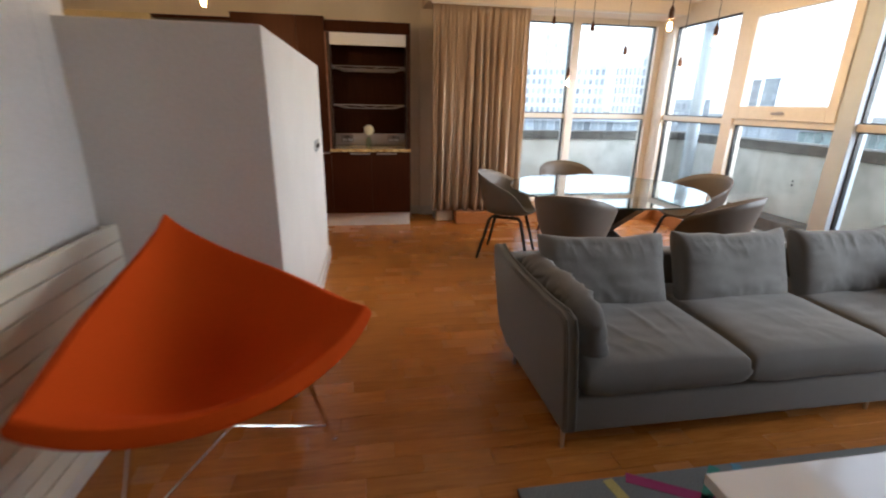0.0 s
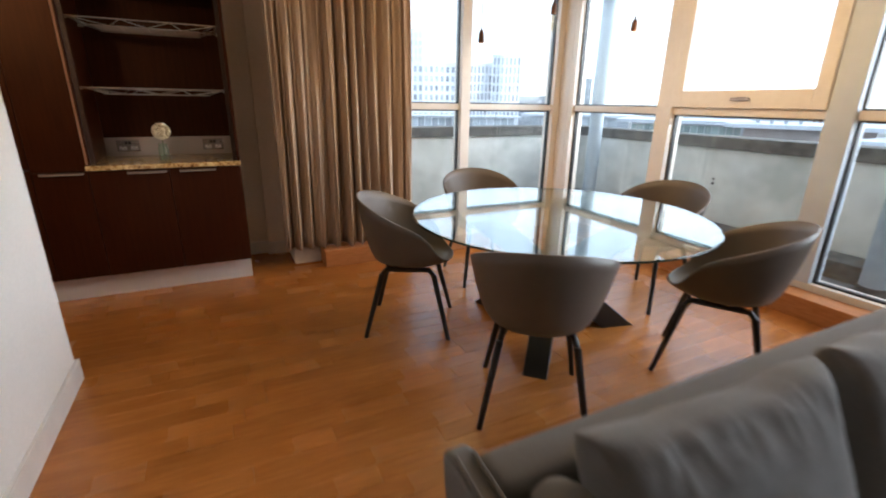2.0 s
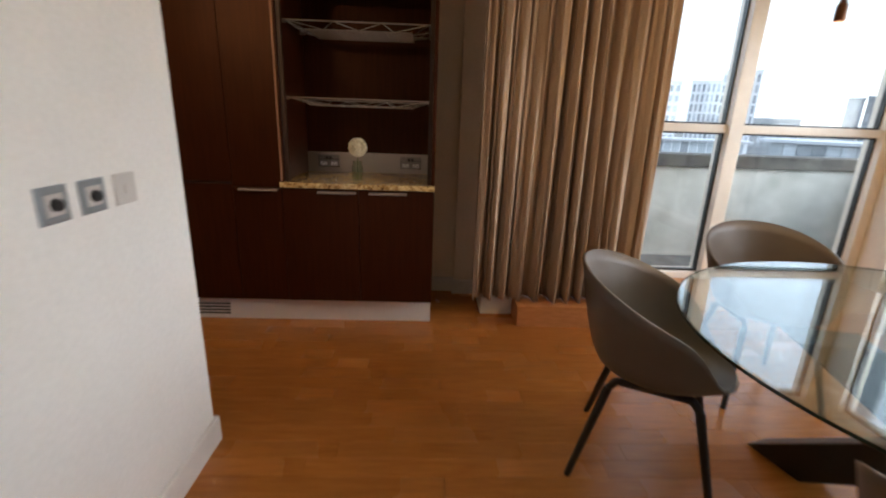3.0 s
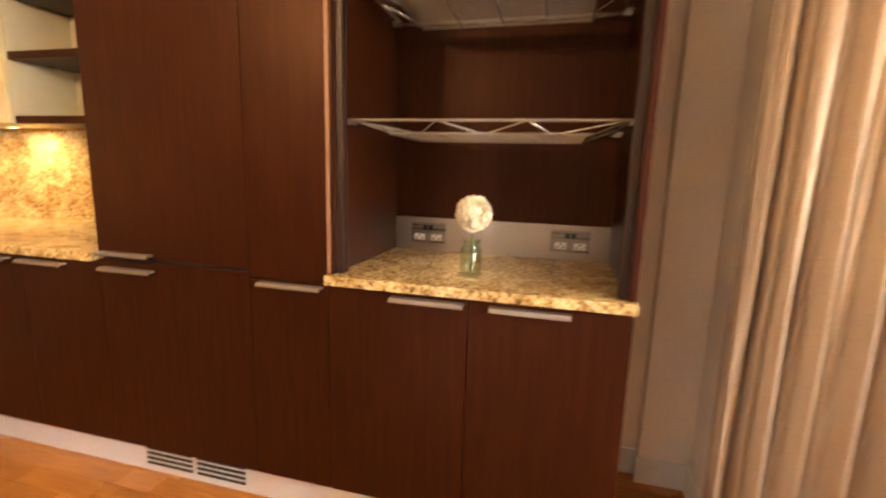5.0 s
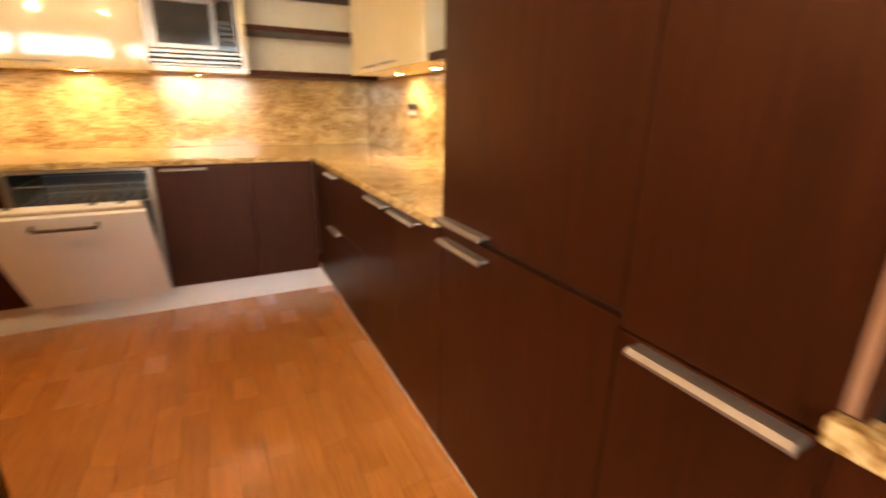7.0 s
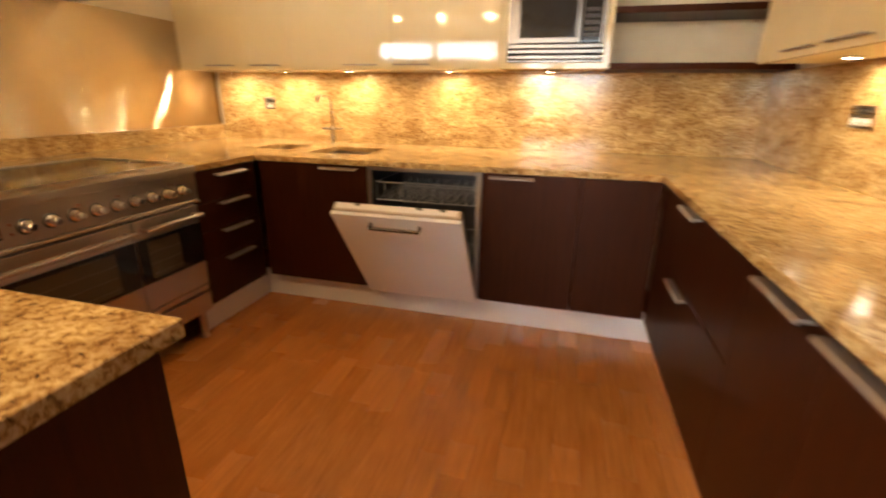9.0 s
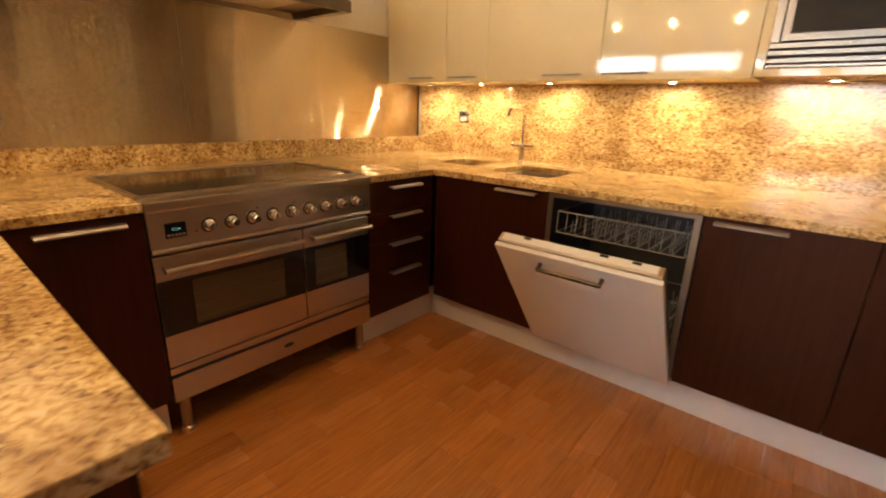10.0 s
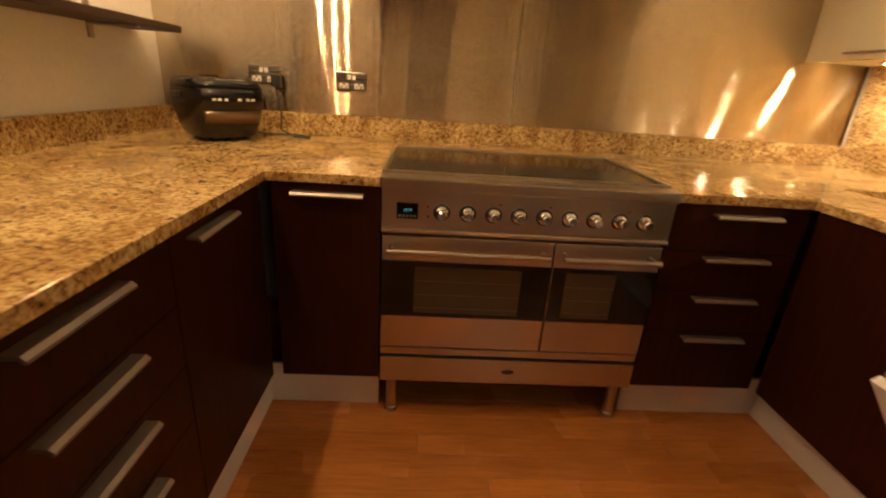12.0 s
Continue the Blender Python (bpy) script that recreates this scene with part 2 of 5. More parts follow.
SOFA = grained(material("grey_wool", (0.142, 0.137, 0.128), 0.95), (0.126, 0.121, 0.113), (0.158, 0.152, 0.142), size=350, detail=2, bump=0.25)
SOFA.node_tree.nodes["Principled BSDF"].inputs["Sheen Weight"].default_value = 0.1
ORANGE = grained(material("orange_wool", (0.64, 0.078, 0.0045), 0.9), (0.60, 0.07, 0.004), (0.68, 0.086, 0.0055), size=300, detail=2, bump=0.2)
ORANGE.node_tree.nodes["Principled BSDF"].inputs["Specular IOR Level"].default_value = 0.12
SHELL = grained(material("taupe_shell", (0.115, 0.092, 0.075), 0.45), (0.106, 0.085, 0.069), (0.124, 0.10, 0.081), size=6)
CURTAIN = grained(material("taupe_curtain", (0.42, 0.32, 0.235), 0.9), (0.39, 0.295, 0.215), (0.45, 0.345, 0.255), scale=(1, 1, 0.6), size=220, detail=2, bump=0.15)
CREAMRAD = grained(material("radiator_enamel", (0.70, 0.66, 0.55), 0.35), (0.68, 0.64, 0.53), (0.72, 0.68, 0.57), size=4)
CONCRETE = grained(material("pale_render", (0.62, 0.62, 0.58), 0.9), (0.46, 0.47, 0.43), (0.70, 0.70, 0.66), size=2.2, detail=8, bump=0.2)
COPING = grained(material("weathered_coping", (0.10, 0.095, 0.085), 0.95), (0.07, 0.065, 0.06), (0.16, 0.15, 0.13), size=6, bump=0.3)
DECK = grained(material("terrace_paving", (0.18, 0.18, 0.17), 0.9), (0.13, 0.13, 0.12), (0.23, 0.23, 0.22), size=5, bump=0.2)

# ---- mesh helpers ----
def box(bm, x0, y0, z0, x1, y1, z1, bevel=0.0, m=None, segments=2):
    made = bmesh.ops.create_cube(bm, size=1.0)["verts"]
    bmesh.ops.scale(bm, vec=(x1 - x0, y1 - y0, z1 - z0), verts=made)
    bmesh.ops.translate(bm, vec=((x0 + x1) / 2, (y0 + y1) / 2, (z0 + z1) / 2), verts=made)
    if bevel:
        edges = list({e for v in made for e in v.link_edges})
        out = bmesh.ops.bevel(bm, geom=edges, offset=bevel, segments=segments, profile=0.6, affect="EDGES")
        made = list({v for f in out["faces"] for v in f.verts} | {v for v in made if v.is_valid})
    if m is not None:
        bmesh.ops.transform(bm, matrix=m, verts=[v for v in made if v.is_valid])
    return made


def boxed(*args, **kw):
    bm = bmesh.new()
    box(bm, *args, **kw)
    return bm


def tube(bm, a, b, r0, r1=None, sides=16):
    """A round bar from a to b."""
    a, b = Vector(a), Vector(b)
    r1 = r0 if r1 is None else r1
    turn = (b - a).to_track_quat("Z", "Y").to_matrix().to_4x4()
    bmesh.ops.create_cone(bm, cap_ends=True, segments=sides, radius1=r0, radius2=r1, depth=(b - a).length,
                          matrix=Matrix.Translation((a + b) / 2) @ turn)


def chain(bm, points, r, sides=10):
    """A round bar along several points, with ball joints."""
    for a, b in zip(points, points[1:]):
        tube(bm, a, b, r, sides=sides)
    for p in points[1:-1]:
        bmesh.ops.create_uvsphere(bm, u_segments=sides, v_segments=6, radius=r, matrix=Matrix.Translation(p))


def turned(bm, profile, sides=24, m=None):
    """A body of revolution about z from (radius, height) pairs."""
    rings = []
    for r, z in profile:
        rings.append([bm.verts.new((r * math.cos(a), r * math.sin(a), z)) for a in (2 * math.pi * i / sides for i in range(sides))])
    for lo, hi in zip(rings, rings[1:]):
        for i in range(sides):
            bm.faces.new((lo[i], lo[(i + 1) % sides], hi[(i + 1) % sides], hi[i]))
    if profile[0][0] > 0:
        bm.faces.new(rings[0][::-1])
    if profile[-1][0] > 0:
        bm.faces.new(rings[-1])
    if m is not None:
        bmesh.ops.transform(bm, matrix=m, verts=[v for ring in rings for v in ring])


def slab(xs, ys, keep, z0, z1, bevel=0.003):
    """A flat slab on a grid of lines, of the cells that keep(x, y) names, as one clean body."""
    bm = bmesh.new()
    top = {}

    def vert(i, j, z):
        if (i, j, z) not in top:
            top[i, j, z] = bm.verts.new((xs[i], ys[j], z))
        return top[i, j, z]
    cells = {(i, j) for i in range(len(xs) - 1) for j in range(len(ys) - 1) if keep((xs[i] + xs[i + 1]) / 2, (ys[j] + ys[j + 1]) / 2)}
    for i, j in cells:
        ring = [(i, j), (i + 1, j), (i + 1, j + 1), (i, j + 1)]
        bm.faces.new([vert(*p, z1) for p in ring])
        bm.faces.new([vert(*p, z0) for p in reversed(ring)])
        for (p, q), nb in zip(zip(ring, ring[1:] + ring[:1]), ((i, j - 1), (i + 1, j), (i, j + 1), (i - 1, j))):
            if nb not in cells:
                bm.faces.new((vert(*p, z0), vert(*q, z0), vert(*q, z1), vert(*p, z1)))
    bmesh.ops.recalc_face_normals(bm, faces=bm.faces)
    if bevel:
        edges = [e for e in bm.edges if len(e.link_faces) == 2 and e.calc_face_angle(0) > 1.0]
        bmesh.ops.bevel(bm, geom=edges, offset=bevel, segments=2, profile=0.5, affect="EDGES")
    return bm


def mesh_object(name, bm, mat, smooth=False):
    me = bpy.data.meshes.new(name)
    bm.to_mesh(me)
    bm.free()
    if smooth:
        me.polygons.foreach_set("use_smooth", [True] * len(me.polygons))
    for one in mat if isinstance(mat, (list, tuple)) else (mat,):
        me.materials.append(one)
    return new(name, me)


def part(name, bm, mat, parent, label="", smooth=False):
    ob = mesh_object(name, bm, mat, smooth)
    ob.parent = parent
    if label:
        tagged(ob, label)
    return ob


def thing(name, label, category, m=None, group="", kind=""):
    ob = tagged(new(name), label, category, group, kind)
    if m is not None:
        ob.matrix_world = m
    return ob


def structure(name, bm, mat, label, category=""):
    return tagged(mesh_object(name, bm, mat), label, category or name.split("_")[0], kind="structure")


# ---- shell of the flat ----
CEILING = 2.62
bm = boxed(-4.8, -7.6, -0.25, 3.62, 0.95, -0.02)
floor = structure("floor", bm, SUBFLOOR, "orange bamboo plank floor with fine dark joints", "floor")
structure("ceiling", boxed(-4.8, -7.6, CEILING, 3.75, 0.95, CEILING + 0.2), CEIL, "plain warm white ceiling")
structure("wall_north", boxed(-4.77, 0.66, -0.02, 0.37, 0.86, CEILING), BEIGE, "beige painted wall behind the dark cabinets", "wall")
structure("wall_west", boxed(-4.77, -3.36, -0.02, -4.57, 0.66, CEILING), WALL, "white painted kitchen wall", "wall")
structure("wall_range", boxed(-4.57, -3.36, -0.02, -1.62, -3.17, CEILING), WALL, "white painted wall behind the range", "wall")
structure("wall_living", boxed(-1.80, -7.4, -0.02, -1.62, -3.361, CEILING), WALL, "white painted wall behind the radiator", "wall")
structure("wall_south", boxed(-1.80, -7.6, -0.02, 3.62, -7.4, CEILING), WALL, "white painted end wall", "wall")
# low L-shaped partition
xs, ys = [-1.62, -1.09, -0.885], [-3.25, -3.17, -1.08]
PART_TOP = 1.715
bm = slab(xs, ys, lambda x, y: y < -3.17 or x > -1.09, -0.02, PART_TOP, 0.004)
structure("wall_partition", bm, WALL, "low white painted partition between kitchen and lounge", "partition")


def skirting(name, x0, y0, x1, y1):
    bm = boxed(x0, y0, 0.0, x1, y1, 0.10)
    box(bm, x0, y0, 0.10, x1, y1, 0.112, 0.004)
    return structure(name, bm, SKIRT, "white painted wooden skirting board", "baseboard")


skirting("baseboard_partition", -0.885, -3.265, -0.87, -1.065)
skirting("baseboard_partition_end", -1.09, -1.08, -0.885, -1.065)
skirting("baseboard_partition_front", -1.60, -3.265, -0.885, -3.25)
skirting("baseboard_living", -1.62, -7.4, -1.605, -3.25)
structure("wall_north_step", boxed(0.175, 0.605, -0.02, 0.369, 0.659, CEILING), BEIGE, "shallow beige step in the wall beside the cabinets", "wall")
skirting("baseboard_north", 0.0, 0.645, 0.175, 0.659)
skirting("baseboard_north_step", 0.163, 0.590, 0.361, 0.604)

# pilaster beside the cabinets, beam over the windows
structure("wall_pilaster", boxed(0.37, 0.24, 0.13, 0.60, 0.86, CEILING), BEIGE, "beige painted pilaster behind the curtain", "pilaster")
structure("baseboard_pilaster", boxed(0.345, 0.225, 0.0, 0.563, 0.86, 0.13, 0.004), SKIRT, "white painted base of the pilaster", "baseboard")
structure("trim_beam_north", boxed(0.2, 0.12, 2.49, 3.35, 0.62, CEILING), BEIGE, "beige boxed beam above the curtain", "trim")


def window_wall(name, m, length, posts, bar, top, sill, label):
    """A glazed wall along local x, inside at -y: head, sill, posts, transom, panes."""
    w = thing(name, label, "window", m, kind="structure")
    part("sill", boxed(0, -0.06, -0.02, length, 0.10, sill, 0.004), FRAME, w)
    part("head", boxed(0, -0.05, top, length, 0.10, CEILING, 0.004), FRAME, w)
    for i, (a, b, mat) in enumerate(posts):
        part("post", boxed(a, -0.07, sill, b, 0.09, top, 0.006), mat, w)
    for (a0, a, _), (b, b0, _) in zip(posts, posts[1:]):
        part("transom", boxed(a, -0.045, bar - 0.03, b, 0.07, bar + 0.03, 0.005), FRAME, w)
        for z0, z1 in ((sill, bar - 0.03), (bar + 0.03, top)):
            gasket = bmesh.new()
            for q in ((a, z0, a + 0.012, z1), (b - 0.012, z0, b, z1), (a + 0.012, z0, b - 0.012, z0 + 0.012), (a + 0.012, z1 - 0.012, b - 0.012, z1)):
                box(gasket, q[0], -0.012, q[1], q[2], 0.03, q[3])
            part("gasket", gasket, DARKPL, w)
            pane = part("pane", boxed(a + 0.012, 0.0, z0 + 0.012, b - 0.012, 0.012, z1 - 0.012), GLASS, w)
            pane.visible_shadow = False
    return w


window_wall("window_1", pose(0.60, 0.73, 0), 2.80, [(0.0, 0.06, FRAME), (0.86, 0.96, FRAME), (1.545, 1.65, FRAME), (2.72, 2.80, FRAME)], 1.30, 2.44, 0.19,
            "pale framed floor-to-ceiling window onto the terrace")
structure("wall_corner_post", boxed(3.40, 0.50, -0.02, 3.62, 0.86, CEILING, 0.01), FRAME, "pale boxed corner post between the windows", "post")
# last bay is out of view, added for daylight on the lounge walls
bposts = [(0.0, 0.06, FRAME), (1.16, 1.31, FRAME), (2.45, 2.61, ALU), (3.95, 4.07, FRAME), (5.3, 5.42, FRAME)]
winb = window_wall("window_2", pose(3.47, 0.50, 0, 0, 0, -90), 5.42, bposts, 1.30, 2.40, 0.19, "pale framed floor-to-ceiling window wall along the terrace")
# unseen wall, added to end the glazing and hold back southern daylight
structure("wall_east", boxed(3.38, -7.6, -0.02, 3.62, -4.922, CEILING), WALL, "unseen white wall shutting off daylight past the last window bay", "wall")
# opening sash of the second bay
sash = bmesh.new()
for q in ((1.31, 1.33, 1.40, 2.40), (2.36, 1.33, 2.45, 2.40), (1.40, 1.33, 2.36, 1.46), (1.40, 2.31, 2.36, 2.40)):
    box(sash, q[0], -0.085, q[1], q[2], -0.02, q[3], 0.006)
sash_part = part("sash", sash, FRAME, winb, "cream opening sash with a lever")
lever = boxed(1.83, -0.115, 1.385, 1.97, -0.10, 1.405, 0.005)
box(lever, 1.87, -0.10, 1.38, 1.93, -0.085, 1.41, 0.004)
part("lever", lever, HANDLE, sash_part)

# boxed oak step under the windows
xs, ys = [0.565, 3.22, 3.40], [-7.4, 0.03, 0.66]
bm = slab(xs, ys, lambda x, y: y > 0.03 or x > 3.22, 0.0, 0.145, 0.004)
structure("trim_window_step", bm, OAK, "orange oak boxed step under the windows", "step")

# ---- kitchen ----
BASE0, BASE1 = 0.172, 0.885


def handle(parent, cx, z, length=0.225):
    """A satin lip pull on a front at local y = 0."""
    bm = bmesh.new()
    a, b = cx - length / 2, cx + length / 2
    pts = [(0.0, 0.006), (-0.026, 0.006), (-0.033, -0.001), (-0.033, -0.006), (-0.027, -0.006), (-0.024, -0.001), (0.0, -0.001)]
    rings = [[bm.verts.new((x, y, z + dz)) for y, dz in pts] for x in (a, a + 0.003, b - 0.003, b)]
    for r, q in zip(rings, rings[1:]):
        for i in range(len(pts)):
            bm.faces.new((r[i], r[(i + 1) % len(pts)], q[(i + 1) % len(pts)], q[i]))
    bm.faces.new(rings[0][::-1])
    bm.faces.new(rings[-1])
    bmesh.ops.recalc_face_normals(bm, faces=bm.faces)
    return part("handle", bm, HANDLE, parent, "satin metal lip handle")


def unit(label, m, width, z0, z1, fronts, depth=0.56, mat=WENGE, group="", name="kitchen_cabinet", category="cabinet"):
    """A cabinet with its front at local y = 0; fronts: name, x0, x1, z0, z1, handle centre or None, handle height."""
    u = thing(name, label, category, m, group)
    part("body", boxed(0.0015, 0.021, z0, width - 0.0015, depth, z1, 0.001), WENGEIN if mat is WENGE else mat, u)
    for kind, x0, x1, a, b, hx, hz in fronts:
        f = part(kind, boxed(x0 + 0.0015, 0.0, a + 0.0015, x1 - 0.0015, 0.019, b - 0.0015, 0.0015), mat, u)
        if hx is not None:
            handle(f, hx, hz)
    return u


DARK = "dark mahogany veneer"
# north run, fronts at y = 0, x from the corner eastwards
N = lambda x: pose(x, 0, 0)
unit(DARK + " corner filler cabinet below the granite worktop", N(-3.64), 0.28, BASE0, BASE1, [("filler", 0, 0.28, BASE0, BASE1, None, 0)], group="north base cabinets")
unit(DARK + " two-drawer base cabinet under granite", N(-3.36), 0.78, BASE0, BASE1,
     [("drawer", 0, 0.78, 0.58, BASE1, 0.222, 0.862), ("drawer", 0, 0.78, BASE0, 0.58, 0.222, 0.558)], group="north base cabinets")
unit(DARK + " double-door base cabinet under granite", N(-2.58), 0.76, BASE0, BASE1,
     [("door", 0, 0.38, BASE0, BASE1, 0.205, 0.865), ("door", 0.38, 0.76, BASE0, BASE1, 0.49, 0.865)], group="north base cabinets")
unit(DARK + " tall integrated fridge cabinet with two doors", N(-1.82), 0.635, BASE0, 2.27,
     [("door", 0, 0.635, 0.912, 2.27, 0.135, 0.925), ("door", 0, 0.635, BASE0, 0.900, 0.135, 0.868)], group="tall cabinets", depth=0.6)
unit(DARK + " tall narrow pull-out larder cabinet", N(-1.185), 0.285, BASE0, 2.27,
     [("door", 0, 0.285, 0.886, 2.27, None, 0), ("door", 0, 0.285, BASE0, 0.884, 0.155, 0.872)], group="tall cabinets", depth=0.6)

# alcove unit with worktop, shutter and wire shelves
EDGE = grained(material("brown_edging", (0.26, 0.13, 0.07), 0.5), (0.24, 0.12, 0.06), (0.28, 0.14, 0.08), size=9)
alc = thing("alcove_cabinet", DARK + " alcove cabinet with an open niche over two doors", "cabinet", pose(-0.90, 0, 0))
part("body", boxed(0.002, 0.021, BASE0, 0.898, 0.60, BASE1, 0.001), WENGEIN, alc)
for x0, x1, hx in ((0.0, 0.45, 0.325), (0.45, 0.90, 0.625)):
    d = part("door", boxed(x0 + 0.0015, 0, BASE0, x1 - 0.0015, 0.019, BASE1 - 0.002, 0.0015), WENGE, alc)
    handle(d, hx, 0.866)
for x0, x1 in ((0.0, 0.02), (0.88, 0.90)):
    part("side_panel", boxed(x0, 0.0, 0.921, x1, 0.60, 2.23, 0.001), WENGE, alc)
part("back_panel", boxed(0.02, 0.56, 0.921, 0.88, 0.60, 2.23), WENGE, alc)
part("top_panel", boxed(0.0, 0.0, 2.125, 0.90, 0.019, 2.235, 0.001), WENGE, alc)
part("top_cover", boxed(0.0, 0.02, 2.231, 0.90, 0.60, 2.24), WENGEIN, alc)
part("edge_strip", boxed(0.0, -0.004, 0.925, 0.012, -0.0005, 2.12, 0.001), EDGE, alc, "pale brown edging strip")
for x0 in (0.0205, 0.8555):
    bm = bmesh.new()
    box(bm, x0, 0.02, 0.921, x0 + 0.024, 0.028, 2.12)
    box(bm, x0, 0.045, 0.921, x0 + 0.024, 0.053, 2.12)
    part("shutter_track", bm, WENGEIN, alc)
for k in range(6):
    bm = bmesh.new()
    box(bm, 0.046, 0.026, 2.005 + k * 0.02, 0.854, 0.040, 2.0235 + k * 0.02, 0.002)
    if k == 0:
        box(bm, 0.40, 0.012, 2.008, 0.50, 0.026, 2.016, 0.002)
    part("shutter_slat", bm, PLINTH, alc, "pale metal roller shutter slat, raised")
bm = slab([-0.005, 0.905], [-0.02, 0.56], lambda x, y: True, 0.888, 0.9195, 0.003)
work = mesh_object("granite_worktop", bm, GRANITE)
work.location = (-0.90, 0, 0)
tagged(work, "golden granite worktop in the alcove cabinet", "worktop")


def wire_shelf(z):
    """A hanging tray: a wide upper rim, a smaller lower one, a zigzag between them and fine floor wires."""
    s = thing("wire_shelf", "chromed wire shelf tray with a zigzag rim in the alcove", "shelf", pose(-0.90, 0, z), group="alcove shelves")
    x0, x1, y0, y1 = 0.05, 0.85, 0.08, 0.52
    dx, dy, dz = 0.10, 0.05, -0.036
    up = [Vector(p) for p in ((x0, y0, 0), (x1, y0, 0), (x1, y1, 0), (x0, y1, 0))]
    dn = [Vector(p) for p in ((x0 + dx, y0 + dy, dz), (x1 - dx, y0 + dy, dz), (x1 - dx, y1 - dy, dz), (x0 + dx, y1 - dy, dz))]
    bm = bmesh.new()
    chain(bm, up + up[:1], 0.0042, 8)
    part("rim", bm, WIREM, s)
    bm = bmesh.new()
    chain(bm, dn + dn[:1], 0.003, 8)
    part("lower_rim", bm, WIREM, s)
    for i, n in enumerate((3, 2, 3, 2)):
        j = (i + 1) % 4
        zig = [up[i]]
        for k in range(n):
            zig += [dn[i].lerp(dn[j], (k + 0.5) / n), up[i].lerp(up[j], (k + 1) / n)]
        for a, b in zip(zig, zig[1:]):
            bm = bmesh.new()
            tube(bm, a, b, 0.0024, sides=6)
            part("strut", bm, WIREM, s)
    for k in range(1, 4):
        bm = bmesh.new()
        tube(bm, dn[0].lerp(dn[1], k / 4), dn[3].lerp(dn[2], k / 4), 0.0026, sides=6)
        part("cross_bar", bm, WIREM, s)
    for k in range(22):
        v = (k + 0.5) / 22
        a, b = dn[0].lerp(dn[3], v), dn[1].lerp(dn[2], v)
        bm = bmesh.new()
        tube(bm, a + Vector((0, 0, 0.003)), b + Vector((0, 0, 0.003)), 0.0012, sides=5)
        part("wire", bm, WIREM, s)
    for x, d in ((x0, -1), (x1, 1)):
        for y in (y0 + 0.02, y1 - 0.02):
            part("bracket", boxed(min(x, x + d * 0.032), y - 0.012, -0.012, max(x, x + d * 0.032), y + 0.012, 0.006, 0.002), WIREM, s)


wire_shelf(1.395)
wire_shelf(1.80)
bm = boxed(-0.88, 0.548, 0.9195, -0.02, 0.559, 1.055, 0.001)
structure("trim_steel_upstand", bm, STEEL, "brushed steel upstand in the alcove", "upstand")


def socket(name, m, gangs=2, plate=PLATEM, rocker=DARKPL, label="brushed steel double power socket"):
    """A wall plate in the local xz plane facing -y."""
    s = thing(name, label, "socket", m)
    w = 0.147 if gangs == 2 else 0.086
    part("plate", boxed(-w / 2, -0.006, -0.043, w / 2, 0.0, 0.043, 0.003), plate, s)
    for k in range(gangs):
        cx = (k - (gangs - 1) / 2) * 0.072
        bm = bmesh.new()
        box(bm, cx - 0.022, -0.0075, -0.031, cx + 0.022, -0.0055, -0.006, 0.001)
        face = part("socket_face", bm, WHITEPL, s)
        bm = bmesh.new()
        for a, b in ((0.0, -0.012), (-0.011, -0.024), (0.011, -0.024)):
            box(bm, cx + a - 0.003, -0.0084, b - 0.003, cx + a + 0.003, -0.0074, b + 0.004)
        part("pin_holes", bm, DARKPL, face)
        sx = cx * 0.32
        part("switch", boxed(sx - 0.009, -0.010, 0.010, sx + 0.009, -0.0055, 0.032, 0.002), rocker, s)
    return s


socket("power_socket", pose(-0.735, 0.547, 0.995))
socket("power_socket", pose(-0.165, 0.547, 0.995))
socket("power_socket", pose(-3.56, 0.637, 1.198), 2)

# plinths
structure("baseboard_plinth_north", boxed(-3.75, 0.085, 0.0, -0.005, 0.10, 0.170, 0.001), PLINTH, "brushed aluminium cabinet plinth", "plinth")
structure("baseboard_plinth_west", boxed(-3.765, -2.305, 0.0, -3.75, 0.10, 0.170, 0.001), PLINTH, "brushed aluminium cabinet plinth", "plinth")
structure("baseboard_plinth_drawers", boxed(-3.75, -2.305, 0.0, -3.19, -2.29, 0.170, 0.001), PLINTH, "brushed aluminium cabinet plinth", "plinth")
structure("baseboard_plinth_range", boxed(-2.225, -2.305, 0.0, -1.80, -2.29, 0.170, 0.001), PLINTH, "brushed aluminium cabinet plinth", "plinth")
structure("baseboard_plinth_peninsula", boxed(-1.815, -2.29, 0.0, -1.80, -1.08, 0.170, 0.001), PLINTH, "brushed aluminium cabinet plinth", "plinth")
bm = bmesh.new()
for k in range(2):
    for j in range(4):
        box(bm, -1.775 + k * 0.245, 0.080, 0.032 + j * 0.022, -1.555 + k * 0.245, 0.0845, 0.041 + j * 0.022)
tagged(mesh_object("plinth_vent", bm, DARKPL), "dark slotted vent grille in the plinth", "vent")

# west run, fronts at x = -3.56 facing east, local x runs north
Wst = lambda y: pose(-3.66, y, 0, 0, 0, 90)
unit(DARK + " blank corner panel cabinet under granite", Wst(-0.372), 0.37, BASE0, BASE1, [("filler", 0, 0.37, BASE0, BASE1, None, 0)], group="west base cabinets")
unit(DARK + " single-door base cabinet beside the dishwasher", Wst(-0.868), 0.496, BASE0, BASE1, [("door", 0, 0.496, BASE0, BASE1, 0.15, 0.866)], group="west base cabinets")
unit(DARK + " sink base cabinet with one door", Wst(-2.20), 0.687, BASE0, BASE1, [("door", 0, 0.687, BASE0, BASE1, 0.52, 0.866)], group="west base cabinets", depth=0.10)

